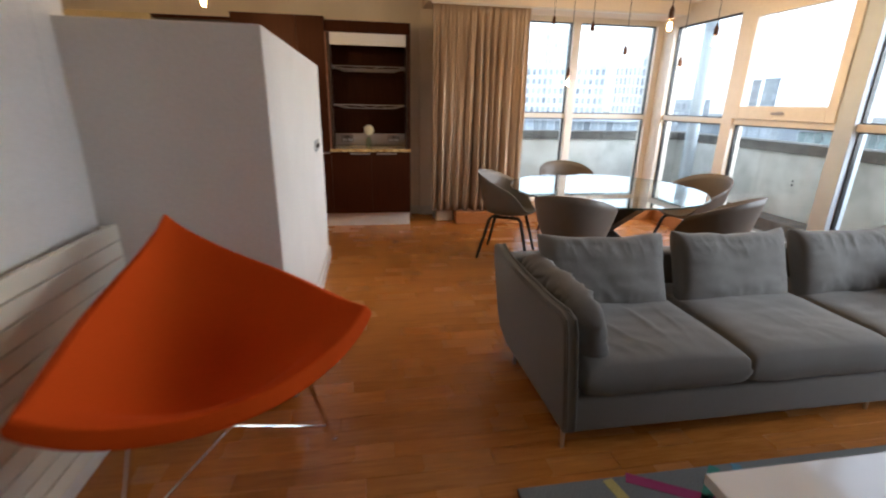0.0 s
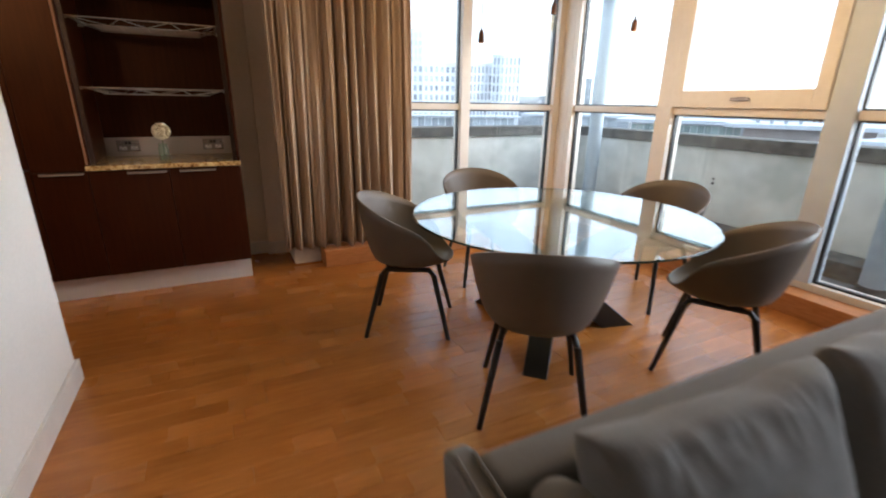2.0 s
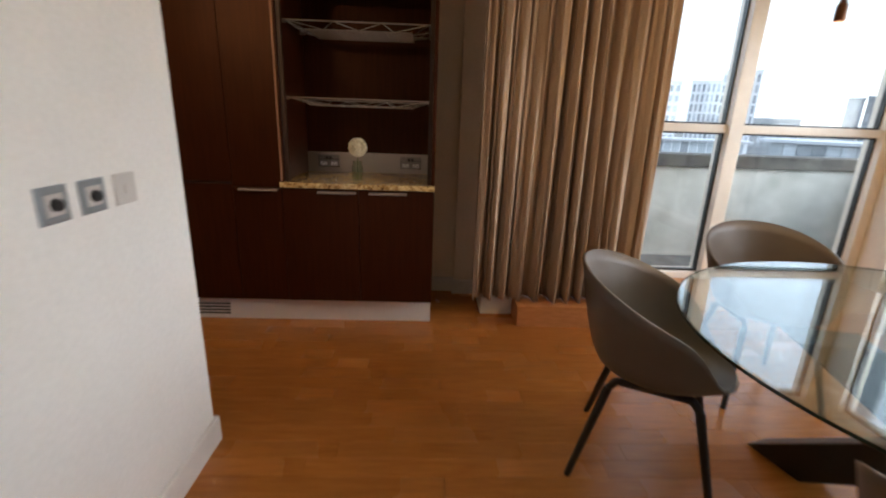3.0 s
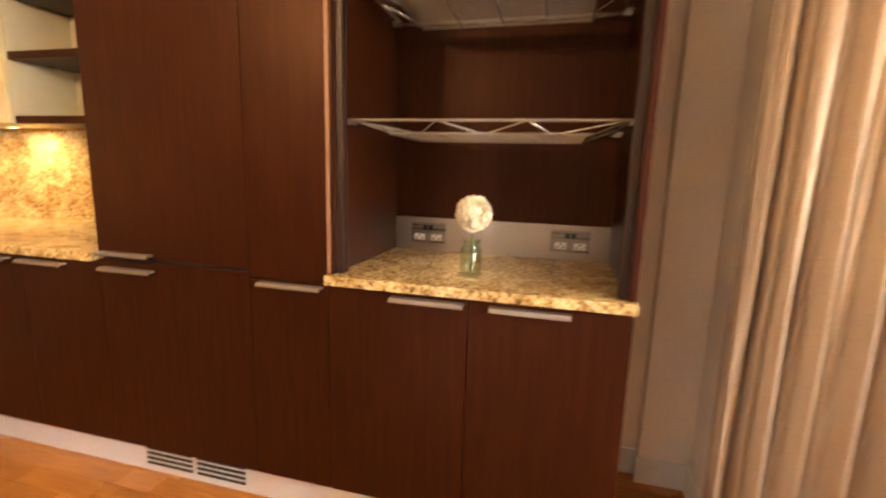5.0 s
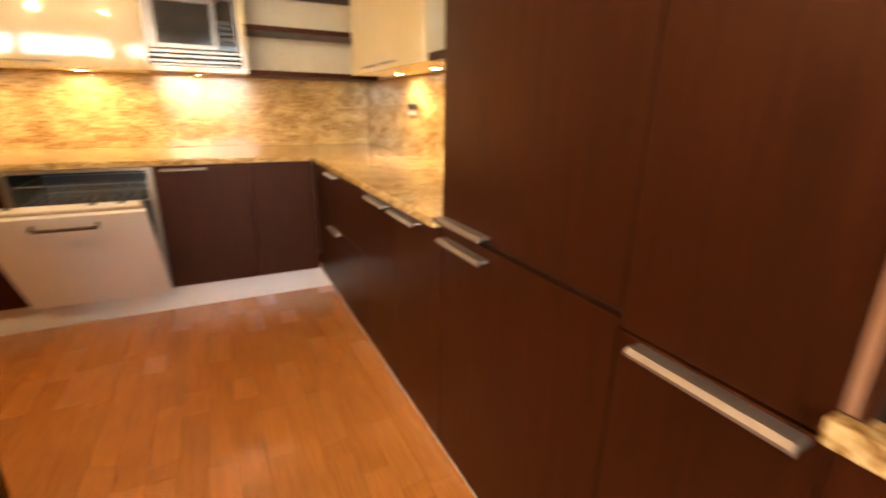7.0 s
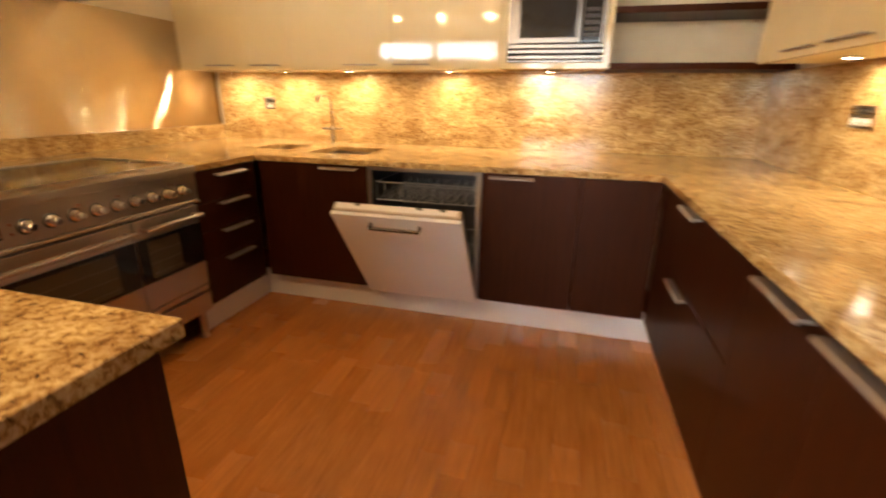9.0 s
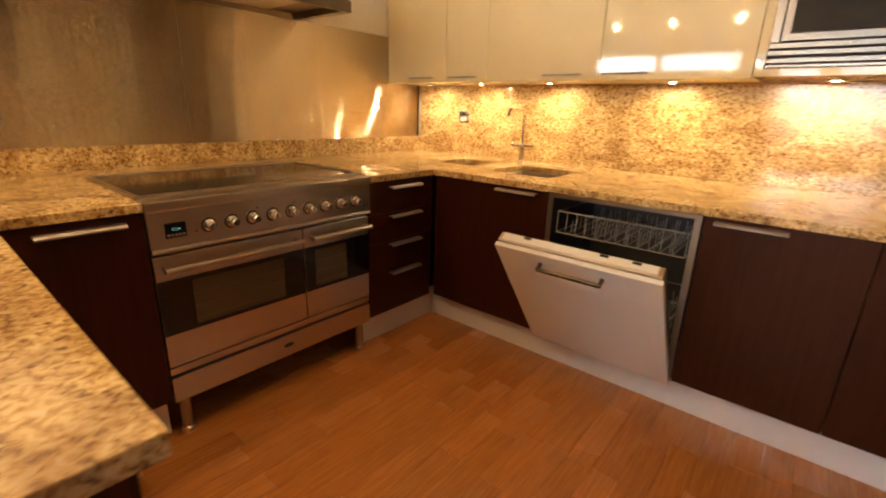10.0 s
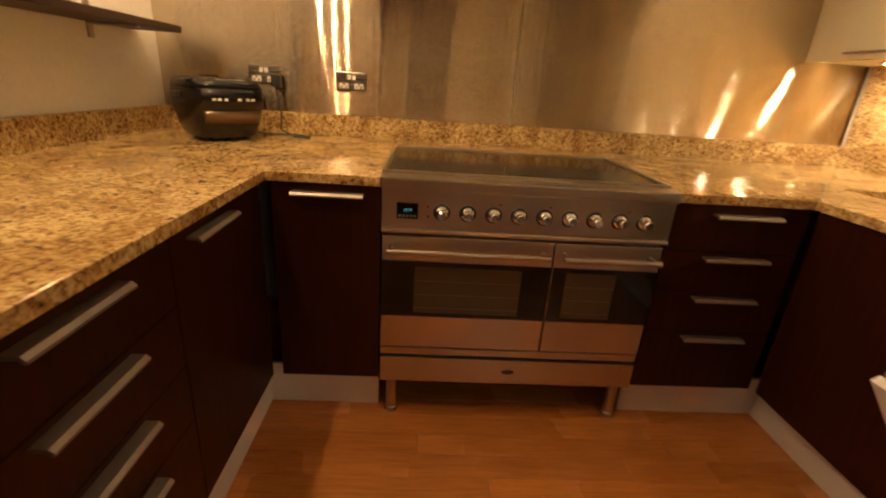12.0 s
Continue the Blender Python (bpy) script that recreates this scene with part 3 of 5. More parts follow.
# south run, fronts at y = -2.06 facing north, local x runs west
Sth = lambda x: pose(x, -2.22, 0, 0, 0, 180)
unit(DARK + " four-drawer base cabinet beside the range", Sth(-3.183), 0.467, BASE0, BASE1,
     [("drawer", 0, 0.467, a, b, 0.25, h) for a, b, h in ((0.72, BASE1, 0.85), (0.57, 0.72, 0.70), (0.415, 0.57, 0.55), (BASE0, 0.415, 0.393))], group="south base cabinets")
unit(DARK + " narrow single-door base cabinet beside the range", Sth(-1.885), 0.346, BASE0, BASE1, [("door", 0, 0.346, BASE0, BASE1, 0.18, 0.855)], group="south base cabinets")

# peninsula, fronts at x = -1.82 facing west, local x runs south
Est = lambda y: pose(-1.853, y, 0, 0, 0, -90)
unit(DARK + " four-drawer peninsula cabinet under granite", Est(-1.05), 0.645, BASE0, BASE1,
     [("drawer", 0, 0.645, a, b, 0.371, h) for a, b, h in ((0.725, BASE1, 0.85), (0.578, 0.725, 0.705), (0.43, 0.578, 0.556), (BASE0, 0.43, 0.413))], group="peninsula cabinets", depth=0.755)
unit(DARK + " single-door peninsula corner cabinet under granite", Est(-1.695), 0.523, BASE0, BASE1, [("door", 0, 0.523, BASE0, BASE1, 0.182, 0.848)], group="peninsula cabinets", depth=0.755)
bm = boxed(-1.84, -1.048, 0.0, -1.095, -1.03, BASE1, 0.001)
tagged(mesh_object("end_panel", bm, WENGE), "dark mahogany end panel of the peninsula", "panel")

# continuous worktop with bowls and hob cut out
xs = [-4.568, -4.25, -3.95, -3.86, -3.642, -3.186, -2.229, -1.878, -1.845, -1.092]
ys = [-3.168, -2.793, -2.45, -2.205, -2.17, -2.00, -1.62, -1.015, -0.02, 0.658]


def on_top(x, y):
    if y > -0.02:
        return x < -1.845
    if x < -3.642:
        return not (-4.25 < x < -3.95 and -2.45 < y < -2.17 or -4.25 < x < -3.86 and -2.00 < y < -1.62)
    if x > -1.878:
        return y < -1.015
    return y < -2.205 and not (-3.186 < x < -2.229 and y > -2.793)


bm = slab(xs, ys, on_top, 0.888, 0.92, 0.003)
tagged(mesh_object("granite_worktop", bm, GRANITE), "polished golden granite worktop round the kitchen", "worktop")
structure("trim_granite_west", boxed(-4.568, -3.146, 0.9205, -4.548, 0.636, 1.41, 0.001), GRANITEW, "golden granite splashback", "splashback")
structure("trim_granite_north", boxed(-4.568, 0.638, 0.9205, -1.822, 0.658, 1.41, 0.001), GRANITEW, "golden granite splashback", "splashback")
structure("trim_upstand_south", boxed(-4.568, -3.168, 0.9205, -1.094, -3.148, 1.022, 0.001), GRANITE, "golden granite upstand under the steel sheet", "upstand")
structure("trim_upstand_east", boxed(-1.112, -3.147, 0.9205, -1.092, -1.085, 1.022, 0.001), GRANITE, "golden granite upstand along the partition", "upstand")
for a, b in ((-4.55, -2.787), (-2.785, -1.092)):
    structure("trim_steel_sheet", boxed(a, -3.168, 1.0225, b, -3.164, 1.72, 0.0005), SHEET, "brushed steel splashback sheet", "splashback")


def bowl(x0, y0, x1, y1, depth):
    s = thing("sink_bowl", "undermounted stainless steel sink bowl in granite", "sink", group="sink bowls")
    bm = bmesh.new()
    rings = []
    for inset, z in ((-0.012, 0.887), (0.0, 0.886), (0.006, 0.88), (0.012, 0.92 - depth + 0.03), (0.04, 0.92 - depth)):
        rings.append([bm.verts.new(p) for p in ((x0 + inset, y0 + inset, z), (x1 - inset, y0 + inset, z), (x1 - inset, y1 - inset, z), (x0 + inset, y1 - inset, z))])
    for r, q in zip(rings, rings[1:]):
        for i in range(4):
            bm.faces.new((r[i], r[(i + 1) % 4], q[(i + 1) % 4], q[i]))
    bm.faces.new(rings[-1])
    bmesh.ops.recalc_face_normals(bm, faces=bm.faces)
    part("basin", bm, STEEL, s)
    bm = bmesh.new()
    turned(bm, [(0.0, 0.002), (0.02, 0.002), (0.036, 0.004), (0.04, 0.001)], 20, Matrix.Translation(((x0 + x1) / 2, (y0 + y1) / 2, 0.92 - depth)))
    part("drain", bm, CHROME, s)


bowl(-4.25, -2.45, -3.95, -2.17, 0.15)
bowl(-4.25, -2.00, -3.86, -1.62, 0.19)

tap = thing("kitchen_tap", "tall chrome mixer tap with a cross lever", "tap", pose(-4.40, -2.10, 0.92))
bm = bmesh.new()
turned(bm, [(0.028, 0.0), (0.028, 0.008), (0.02, 0.014), (0.018, 0.10), (0.014, 0.115), (0.012, 0.13)], 20)
chain(bm, [(0, 0, 0.12), (0, 0, 0.30), (0.02, 0, 0.325), (0.17, 0, 0.325), (0.185, 0, 0.31), (0.185, 0, 0.29)], 0.011, 12)
part("spout", bm, CHROME, tap, smooth=False)
bm = bmesh.new()
chain(bm, [(0.0, -0.075, 0.105), (0.0, 0.075, 0.105)], 0.009, 12)
box(bm, -0.008, -0.085, 0.098, 0.008, -0.06, 0.112, 0.003)
box(bm, -0.008, 0.06, 0.098, 0.008, 0.085, 0.112, 0.003)
part("lever", bm, CHROME, tap)
socket("fused_switch", pose(-4.547, -2.70, 1.19, 0, 0, 90), 1, label="steel fused spur switch on granite")
socket("power_socket", pose(-1.993, -3.163, 1.18, 0, 0, 180), rocker=WHITEPL)
socket("power_socket", pose(-1.578, -3.163, 1.188, 0, 0, 180), rocker=WHITEPL)

# ---- dishwasher, door ajar ----
RACKM = grained(material("coated_rack_wire", (0.42, 0.43, 0.44), 0.4), (0.38, 0.39, 0.40), (0.46, 0.47, 0.48), size=9)
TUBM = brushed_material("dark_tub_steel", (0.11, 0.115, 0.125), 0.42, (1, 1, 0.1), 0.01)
dw = thing("dishwasher", "built-in dishwasher with its white door hanging ajar", "dishwasher", pose(-3.66, -1.513, 0, 0, 0, 90))
W = 0.645
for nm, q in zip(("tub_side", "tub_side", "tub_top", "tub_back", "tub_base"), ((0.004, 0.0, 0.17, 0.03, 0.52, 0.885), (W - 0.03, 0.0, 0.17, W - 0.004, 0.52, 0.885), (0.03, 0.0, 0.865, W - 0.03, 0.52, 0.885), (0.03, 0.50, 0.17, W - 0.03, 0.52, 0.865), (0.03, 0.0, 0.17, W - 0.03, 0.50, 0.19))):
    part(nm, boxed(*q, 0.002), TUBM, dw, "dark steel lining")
bm = bmesh.new()
for q in ((0.004, -0.004, 0.17, 0.03, -0.0005, 0.885), (W - 0.03, -0.004, 0.17, W - 0.004, -0.0005, 0.885), (0.03, -0.004, 0.868, W - 0.03, -0.0005, 0.885)):
    box(bm, *q, 0.001)
part("door_seal_frame", bm, STEEL, dw)
door_m = Matrix.Translation((0, -0.01, 0.175)) @ pose(0, 0, 0, 36.3, 0, 0)
door_o = part("door", boxed(0.006, -0.02, 0.0, W - 0.006, 0.0, 0.70, 0.002), WHITEPL, dw, "plain white unfaced door panel")
door_o.matrix_local = door_m
inner = part("inner_door", boxed(0.012, 0.001, 0.06, W - 0.012, 0.045, 0.71, 0.006), STEEL, door_o)
part("control_strip", boxed(0.03, 0.008, 0.7105, W - 0.03, 0.04, 0.715, 0.001), WHITEPL, door_o)
for lx in (0.12, 0.42, 0.53):
    part("latch", boxed(lx, 0.026, 0.7155, lx + 0.03, 0.036, 0.7185, 0.001), DARKPL, door_o)
bm = bmesh.new()
chain(bm, [(0.20, -0.02, 0.648), (0.20, -0.05, 0.648), (0.44, -0.05, 0.648), (0.44, -0.02, 0.648)], 0.008, 12)
part("handle", bm, DULLSTEEL, door_o, "satin bar handle")


def rack(z, front):
    bm = bmesh.new()
    x0, x1, y0, y1 = 0.045, W - 0.045, front, 0.47
    for dz in (0.0, 0.10):
        chain(bm, [(x0, y0, z + dz), (x1, y0, z + dz), (x1, y1, z + dz), (x0, y1, z + dz), (x0, y0, z + dz)], 0.0026, 6)
    for k in range(13):
        x = x0 + (x1 - x0) * k / 12
        chain(bm, [(x, y0, z + 0.10), (x, y0, z), (x, y1, z), (x, y1, z + 0.06)], 0.0018, 5)
    for k in range(1, 9):
        for j in range(9):
            x, y = x0 + (x1 - x0) * k / 9, y0 + (y1 - y0) * (j + 0.5) / 9
            tube(bm, (x, y, z), (x, y + 0.012, z + 0.06), 0.0015, sides=5)
    part("rack", bm, RACKM, dw, "grey coated wire rack")


rack(0.70, 0.03)
rack(0.34, 0.02)

# ---- range cooker ----
rng = thing("range_cooker", "wide stainless steel range cooker with two ovens", "cooker", pose(-2.232, -2.22, 0, 0, 0, 180))
RW = 0.951
part("body", boxed(0.004, 0.03, 0.14, RW - 0.004, 0.55, 0.886, 0.003), DARKPL, rng)
bm = bmesh.new()
box(bm, 0.0, -0.012, 0.757, RW, 0.03, 0.885, 0.004)
box(bm, -0.003, -0.022, 0.884, RW + 0.003, 0.05, 0.922, 0.006)
panel = part("control_panel", bm, STEEL, rng)
bm = slab([-0.003, 0.012, RW - 0.012, RW + 0.003], [0.0505, 0.056, 0.615, 0.63], lambda x, y: not (0.012 < x < RW - 0.012 and 0.056 < y < 0.615), 0.9, 0.932, 0.003)
part("hob_frame", bm, STEEL, rng)
HOBGL = material("black_ceramic_glass", (0.006, 0.005, 0.005), 0.09)
HOBGL.node_tree.nodes["Principled BSDF"].inputs["Specular IOR Level"].default_value = 0.2
part("hob_glass", boxed(0.013, 0.057, 0.91, RW - 0.013, 0.614, 0.926, 0.001), HOBGL, rng, "black ceramic hob glass")
bm = bmesh.new()
box(bm, 0.0, -0.020, 0.741, RW, 0.03, 0.7565, 0.006)
part("vent_rail", bm, STEEL, rng)
for k in range(9):
    x = 0.194 + k * 0.0828
    kn = bmesh.new()
    turned(kn, [(0.0, 0.042), (0.012, 0.042), (0.0145, 0.038), (0.0155, 0.012), (0.021, 0.009), (0.023, 0.0)], 20, pose(x, -0.012, 0.815, 90))
    box(kn, x - 0.003, -0.0565, 0.803, x + 0.003, -0.04, 0.829, 0.0015)
    knob = part("knob", kn, CHROME, panel)
    ringm = bmesh.new()
    turned(ringm, [(0.0, 0.0025), (0.026, 0.0025), (0.028, 0.0)], 24, pose(x, -0.012, 0.815, 90))
    part("dial_ring", ringm, DARKPL, knob, "dark dial ring behind the knob")
LENS = material("red_lens", (0.25, 0.03, 0.02), 0.3)
for k, (x, z) in enumerate(((0.15, 0.832), (0.15, 0.80), (0.38, 0.85), (0.54, 0.85), (0.80, 0.85))):
    bm = bmesh.new()
    turned(bm, [(0.0, 0.002), (0.004, 0.002), (0.005, 0.0)], 10, pose(x, -0.012, z, 90))
    part("indicator_light", bm, LENS, panel)
part("clock", boxed(0.05, -0.016, 0.790, 0.118, -0.0125, 0.842, 0.002), BLACKGL, panel, "black digital oven clock")
cur = bpy.data.curves.new("clock_digits", "FONT")
cur.body, cur.size, cur.extrude, cur.align_x = "12:24", 0.013, 0.0004, "CENTER"
digits = new("clock_digits", cur)
digits.data.materials.append(glow_material("clock_glow", (0.25, 0.85, 1.0), 0.02))
digits.parent = panel
digits.matrix_local = pose(0.084, -0.0168, 0.815, 90, 0, 0)
bm = bmesh.new()
for k in range(5):
    box(bm, 0.056 + k * 0.012, -0.018, 0.796, 0.064 + k * 0.012, -0.0155, 0.803, 0.001)
part("clock_buttons", bm, HANDLE, panel)


def oven_door(x0, x1, g0, g1):
    d = part("oven_door", slab([x0, x1], [0.0, 0.028], lambda x, y: True, 0.307, 0.727, 0.003), STEEL, rng)
    glass = part("oven_glass", boxed(x0 + 0.002, -0.004, 0.433, x1 - 0.002, -0.0005, 0.639, 0.001), BLACKGL, d, "black oven door glass")
    part("oven_window", boxed(g0, -0.0055, 0.45, g1, -0.0042, 0.622, 0.0005), material("smoked_glass", (0.060, 0.042, 0.024), 0.12), glass)
    bm = bmesh.new()
    chain(bm, [(x0 + 0.02, -0.045, 0.685), (x1 - 0.02, -0.045, 0.685)], 0.011, 14)
    for x in (x0 + 0.035, x1 - 0.035):
        tube(bm, (x, 0.0, 0.685), (x, -0.045, 0.685), 0.009)
    part("handle", bm, STEEL, d, "round steel bar handle")
    bm = bmesh.new()
    for k in range(3):
        tube(bm, (g0, -0.0062, 0.47 + k * 0.05), (g1, -0.0062, 0.47 + k * 0.05), 0.0009, sides=5)
    part("shelf_lines", bm, material("faint_rack_lines", (0.09, 0.06, 0.035), 0.3), glass)


oven_door(0.003, 0.578, 0.115, 0.479)
oven_door(0.582, RW - 0.003, 0.632, 0.806)
bm = bmesh.new()
box(bm, 0.003, 0.004, 0.272, RW - 0.003, 0.03, 0.302, 0.004)
part("lower_rail", bm, STEEL, rng)
bm = boxed(0.003, 0.0, 0.160, RW - 0.003, 0.028, 0.262, 0.004)
drawer_p = part("storage_drawer", bm, STEEL, rng)
bm = bmesh.new()
turned(bm, [(0.0, 0.003), (0.02, 0.003), (0.024, 0.0)], 24, pose(0.475, 0.0, 0.212, 90) @ Matrix.Diagonal((1, 0.42, 1, 1)))
part("badge", bm, DARKPL, drawer_p, "small oval dark badge")
for x in (0.045, RW - 0.045):
    for y in (0.04, 0.46):
        bm = bmesh.new()
        turned(bm, [(0.024, 0.0), (0.024, 0.02), (0.02, 0.024), (0.02, 0.162)], 18, Matrix.Translation((x, y, 0)))
        part("leg", bm, STEEL, rng)
part("rear_skirt", boxed(0.06, 0.30, 0.03, RW - 0.06, 0.32, 0.14), DARKPL, rng)

# extractor hood
hood = thing("extractor_hood", "dark steel chimney extractor hood over the range", "hood", pose(-2.78, -3.163, 1.712))
bm = bmesh.new()
low = [(-0.70, 0.0), (0.70, 0.0), (0.70, 0.49), (-0.70, 0.49)]
high = [(-0.16, 0.0), (0.16, 0.0), (0.16, 0.28), (-0.16, 0.28)]
rings = [[bm.verts.new((x, y, z)) for x, y in pts] for pts, z in ((low, 0.0), (low, 0.055), (high, 0.27))]
for r, q in zip(rings, rings[1:]):
    for i in range(4):
        bm.faces.new((r[i], r[(i + 1) % 4], q[(i + 1) % 4], q[i]))
bm.faces.new(rings[-1])
inner_r = [bm.verts.new((x * 0.93, 0.02 + y * 0.91, 0.0)) for x, y in low]
deep = [bm.verts.new((x * 0.9, 0.03 + y * 0.86, 0.03)) for x, y in low]
for i in range(4):
    bm.faces.new((rings[0][i], inner_r[i], inner_r[(i + 1) % 4], rings[0][(i + 1) % 4]))
    bm.faces.new((inner_r[i], deep[i], deep[(i + 1) % 4], inner_r[(i + 1) % 4]))
bm.faces.new(deep)
bmesh.ops.recalc_face_normals(bm, faces=bm.faces)
HOODM = brushed_material("dark_hood_steel", (0.16, 0.13, 0.11), 0.32, (0.03, 1, 3), 0.02)
part("canopy", bm, HOODM, hood)
part("chimney", boxed(-0.15, 0.002, 0.271, 0.15, 0.27, CEILING - 1.714, 0.002), HOODM, hood)
for k in range(2):
    for j in range(9):
        bm = bmesh.new()
        box(bm, -0.46 + k * 0.47, 0.07 + j * 0.038, 0.018, -0.01 + k * 0.47, 0.093 + j * 0.038, 0.029, 0.002)
        part("filter_slat", bm, STEEL, hood)

# ---- wall cabinets ----
WB, WTOP = 1.412, 2.27


def wall_unit(label, m, width, doors, depth):
    u = thing("wall_cabinet", label, "cabinet", m, "gloss wall cabinets")
    part("body", boxed(0.001, 0.021, WB, width - 0.001, depth, WTOP, 0.001), CREAMM, u)
    for x0, x1, hx in doors:
        d = part("door", boxed(x0 + 0.0015, 0.0, WB - 0.004, x1 - 0.0015, 0.019, WTOP, 0.002), CREAM, u)
        if hx is not None:
            b = bmesh.new()
            box(b, hx - 0.112, -0.026, WB + 0.022, hx + 0.112, -0.016, WB + 0.029, 0.002)
            box(b, hx - 0.112, -0.018, WB + 0.022, hx + 0.112, 0.0, WB + 0.025)
            part("handle", b, HANDLE, d)
    return u


Ww = lambda y: pose(-4.21, y, 0, 0, 0, 90)
wall_unit("gloss cream wall cabinet beside the steel sheet", Ww(-3.163), 0.544, [(0, 0.544, 0.34)], 0.358)
wall_unit("narrow gloss cream wall cabinet", Ww(-2.619), 0.332, [(0, 0.332, 0.15)], 0.358)
wall_unit("wide gloss cream wall cabinet above the sink", Ww(-2.287), 0.716, [(0, 0.716, 0.511)], 0.358)
wall_unit("gloss cream wall cabinet beside the microwave", Ww(-1.571), 0.684, [(0, 0.684, 0.136)], 0.358)
wall_unit("gloss cream double-door wall cabinet over the corner worktop", pose(-3.865, 0.33, 0), 1.175, [(0, 0.56, 0.41), (0.56, 1.175, 0.73)], 0.326)

# microwave in its housing
mw = thing("microwave", "built-in steel microwave oven in a cream housing", "microwave", Ww(-0.885) @ Matrix.Translation((0, 0, 1.412)) @ Matrix.Diagonal((1.163, 1, 1.06, 1)) @ Matrix.Translation((0, 0, -1.378)))
OWB, OWT = 1.378, 2.18
bm = bmesh.new()
for q in ((0.0, OWB, 0.03, OWT), (0.49, OWB, 0.52, OWT), (0.03, OWB, 0.49, OWB + 0.03), (0.03, 1.83, 0.49, OWT)):
    box(bm, q[0], -0.004, q[1], q[2], 0.355, q[3], 0.002)
part("housing", bm, CREAM, mw)
bm = bmesh.new()
for q in ((0.031, 1.408, 0.489, 1.422), (0.031, 1.478, 0.489, 1.50), (0.031, 1.78, 0.489, 1.83), (0.031, 1.50, 0.06, 1.78), (0.47, 1.50, 0.489, 1.78)):
    box(bm, q[0], -0.014, q[1], q[2], 0.0, q[3], 0.003)
part("trim_frame", bm, DULLSTEEL, mw)
bm = bmesh.new()
for k in range(2):
    box(bm, 0.031, -0.012, 1.424 + k * 0.028, 0.489, 0.02, 1.446 + k * 0.028, 0.004)
part("vent_slats", bm, DULLSTEEL, mw)
part("slot", boxed(0.031, 0.021, 1.408, 0.489, 0.03, 1.50), DARKPL, mw)
mdoor = part("door", boxed(0.062, -0.016, 1.502, 0.375, 0.30, 1.778, 0.004), DULLSTEEL, mw)
part("window", boxed(0.085, -0.019, 1.53, 0.352, -0.0165, 1.752, 0.002), BLACKGL, mdoor)
ctl = part("control_panel", boxed(0.378, -0.016, 1.502, 0.468, 0.30, 1.778, 0.003), BLACKGL, mw)
bm = bmesh.new()
for j in range(5):
    for k in range(3):
        box(bm, 0.39 + k * 0.024, -0.018, 1.53 + j * 0.03, 0.408 + k * 0.024, -0.0155, 1.548 + j * 0.03, 0.001)
part("buttons", bm, DARKPL, ctl)


def open_shelves(label, m, width, depth, levels):
    """Open wall shelves: cream back, dark boards."""
    s = thing("open_shelf", label, "shelf", m)
    part("back", boxed(0.0, depth - 0.012, WB, width, depth, WTOP), CREAMM, s)
    for z in levels:
        part("board", boxed(0.0, 0.02, z, width, depth - 0.0125, z + 0.035, 0.002), WENGE, s)
    return s


open_shelves("dark open corner shelves with cream back panel", Ww(-0.28), 0.915, 0.357, (WB - 0.004, 1.69, 1.96, 2.235))
open_shelves("dark open end shelves with cream back panel", pose(-2.688, 0.33, 0), 0.866, 0.326, (WB - 0.004, 1.69, 1.96, 2.235))


def downlight(x, y, m_z=WB - 0.006):
    d = thing("downlight", "small round recessed cabinet downlight, lit", "lamp", pose(x, y, m_z), group="under-cabinet downlights")
    bm = bmesh.new()
    turned(bm, [(0.022, 0.0), (0.033, -0.006), (0.036, -0.004), (0.036, 0.0015)], 24)
    part("rim", bm, CHROME, d)
    bm = bmesh.new()
    turned(bm, [(0.0, -0.0042), (0.022, -0.004), (0.023, 0.001)], 20)
    part("lens", bm, GLOWSPOT, d)


GLOWSPOT = glow_material("downlight_glow", (1.0, 0.80, 0.50), 45.0)
for y in (-2.88, -2.43, -1.93, -1.24, -0.60):
    downlight(-4.37, y)
    spot_lamp("downlight_lamp", (-4.37, y, WB - 0.02), (-4.44, y, 0.9), 0.74, 165, 0.6, 0.02)
for x in (-3.46, -2.93):
    downlight(x, 0.50)
    spot_lamp("downlight_lamp", (x, 0.50, WB - 0.02), (x, 0.56, 0.9), 0.5, 165, 0.6, 0.02)

# glossy dark shelf on the partition
sh = thing("wall_shelf", "long thin dark shelf on steel brackets", "shelf", pose(0, 0, 0))
part("board", boxed(-1.295, -3.00, 1.335, -1.095, -1.25, 1.362, 0.003), WENGEIN, sh)
for y in (-2.72, -1.6):
    bm = boxed(-1.275, y - 0.012, 1.325, -1.092, y + 0.012, 1.3345, 0.002)
    box(bm, -1.102, y - 0.012, 1.28, -1.091, y + 0.012, 1.42, 0.002)
    part("bracket", bm, STEEL, sh)

# multi cooker
mc = thing("rice_cooker", "black rounded electric multicooker on the granite", "appliance", pose(-1.475, -2.86, 0.9205, 0, 0, 226))
BRONZE = brushed_material("dark_bronze_trim", (0.20, 0.14, 0.10), 0.3, (0.05, 0.05, 3), 0.01)
POT = [(0.0, 0.012), (0.70, 0.012), (0.79, 0.02), (0.88, 0.06), (0.965, 0.12), (1.0, 0.165), (0.99, 0.205), (0.97, 0.2085)]
LID = [(0.97, 0.2095), (0.985, 0.212), (0.96, 0.226), (0.88, 0.238), (0.70, 0.245), (0.0, 0.248)]
POTBLACK = material("gloss_black_plastic", (0.006, 0.006, 0.007), 0.22)


def pot_point(s, a, z):
    c, q = math.cos(a), math.sin(a)
    return (0.158 * s * math.copysign(abs(c) ** 0.62, c), 0.172 * s * math.copysign(abs(q) ** 0.62, q), z)


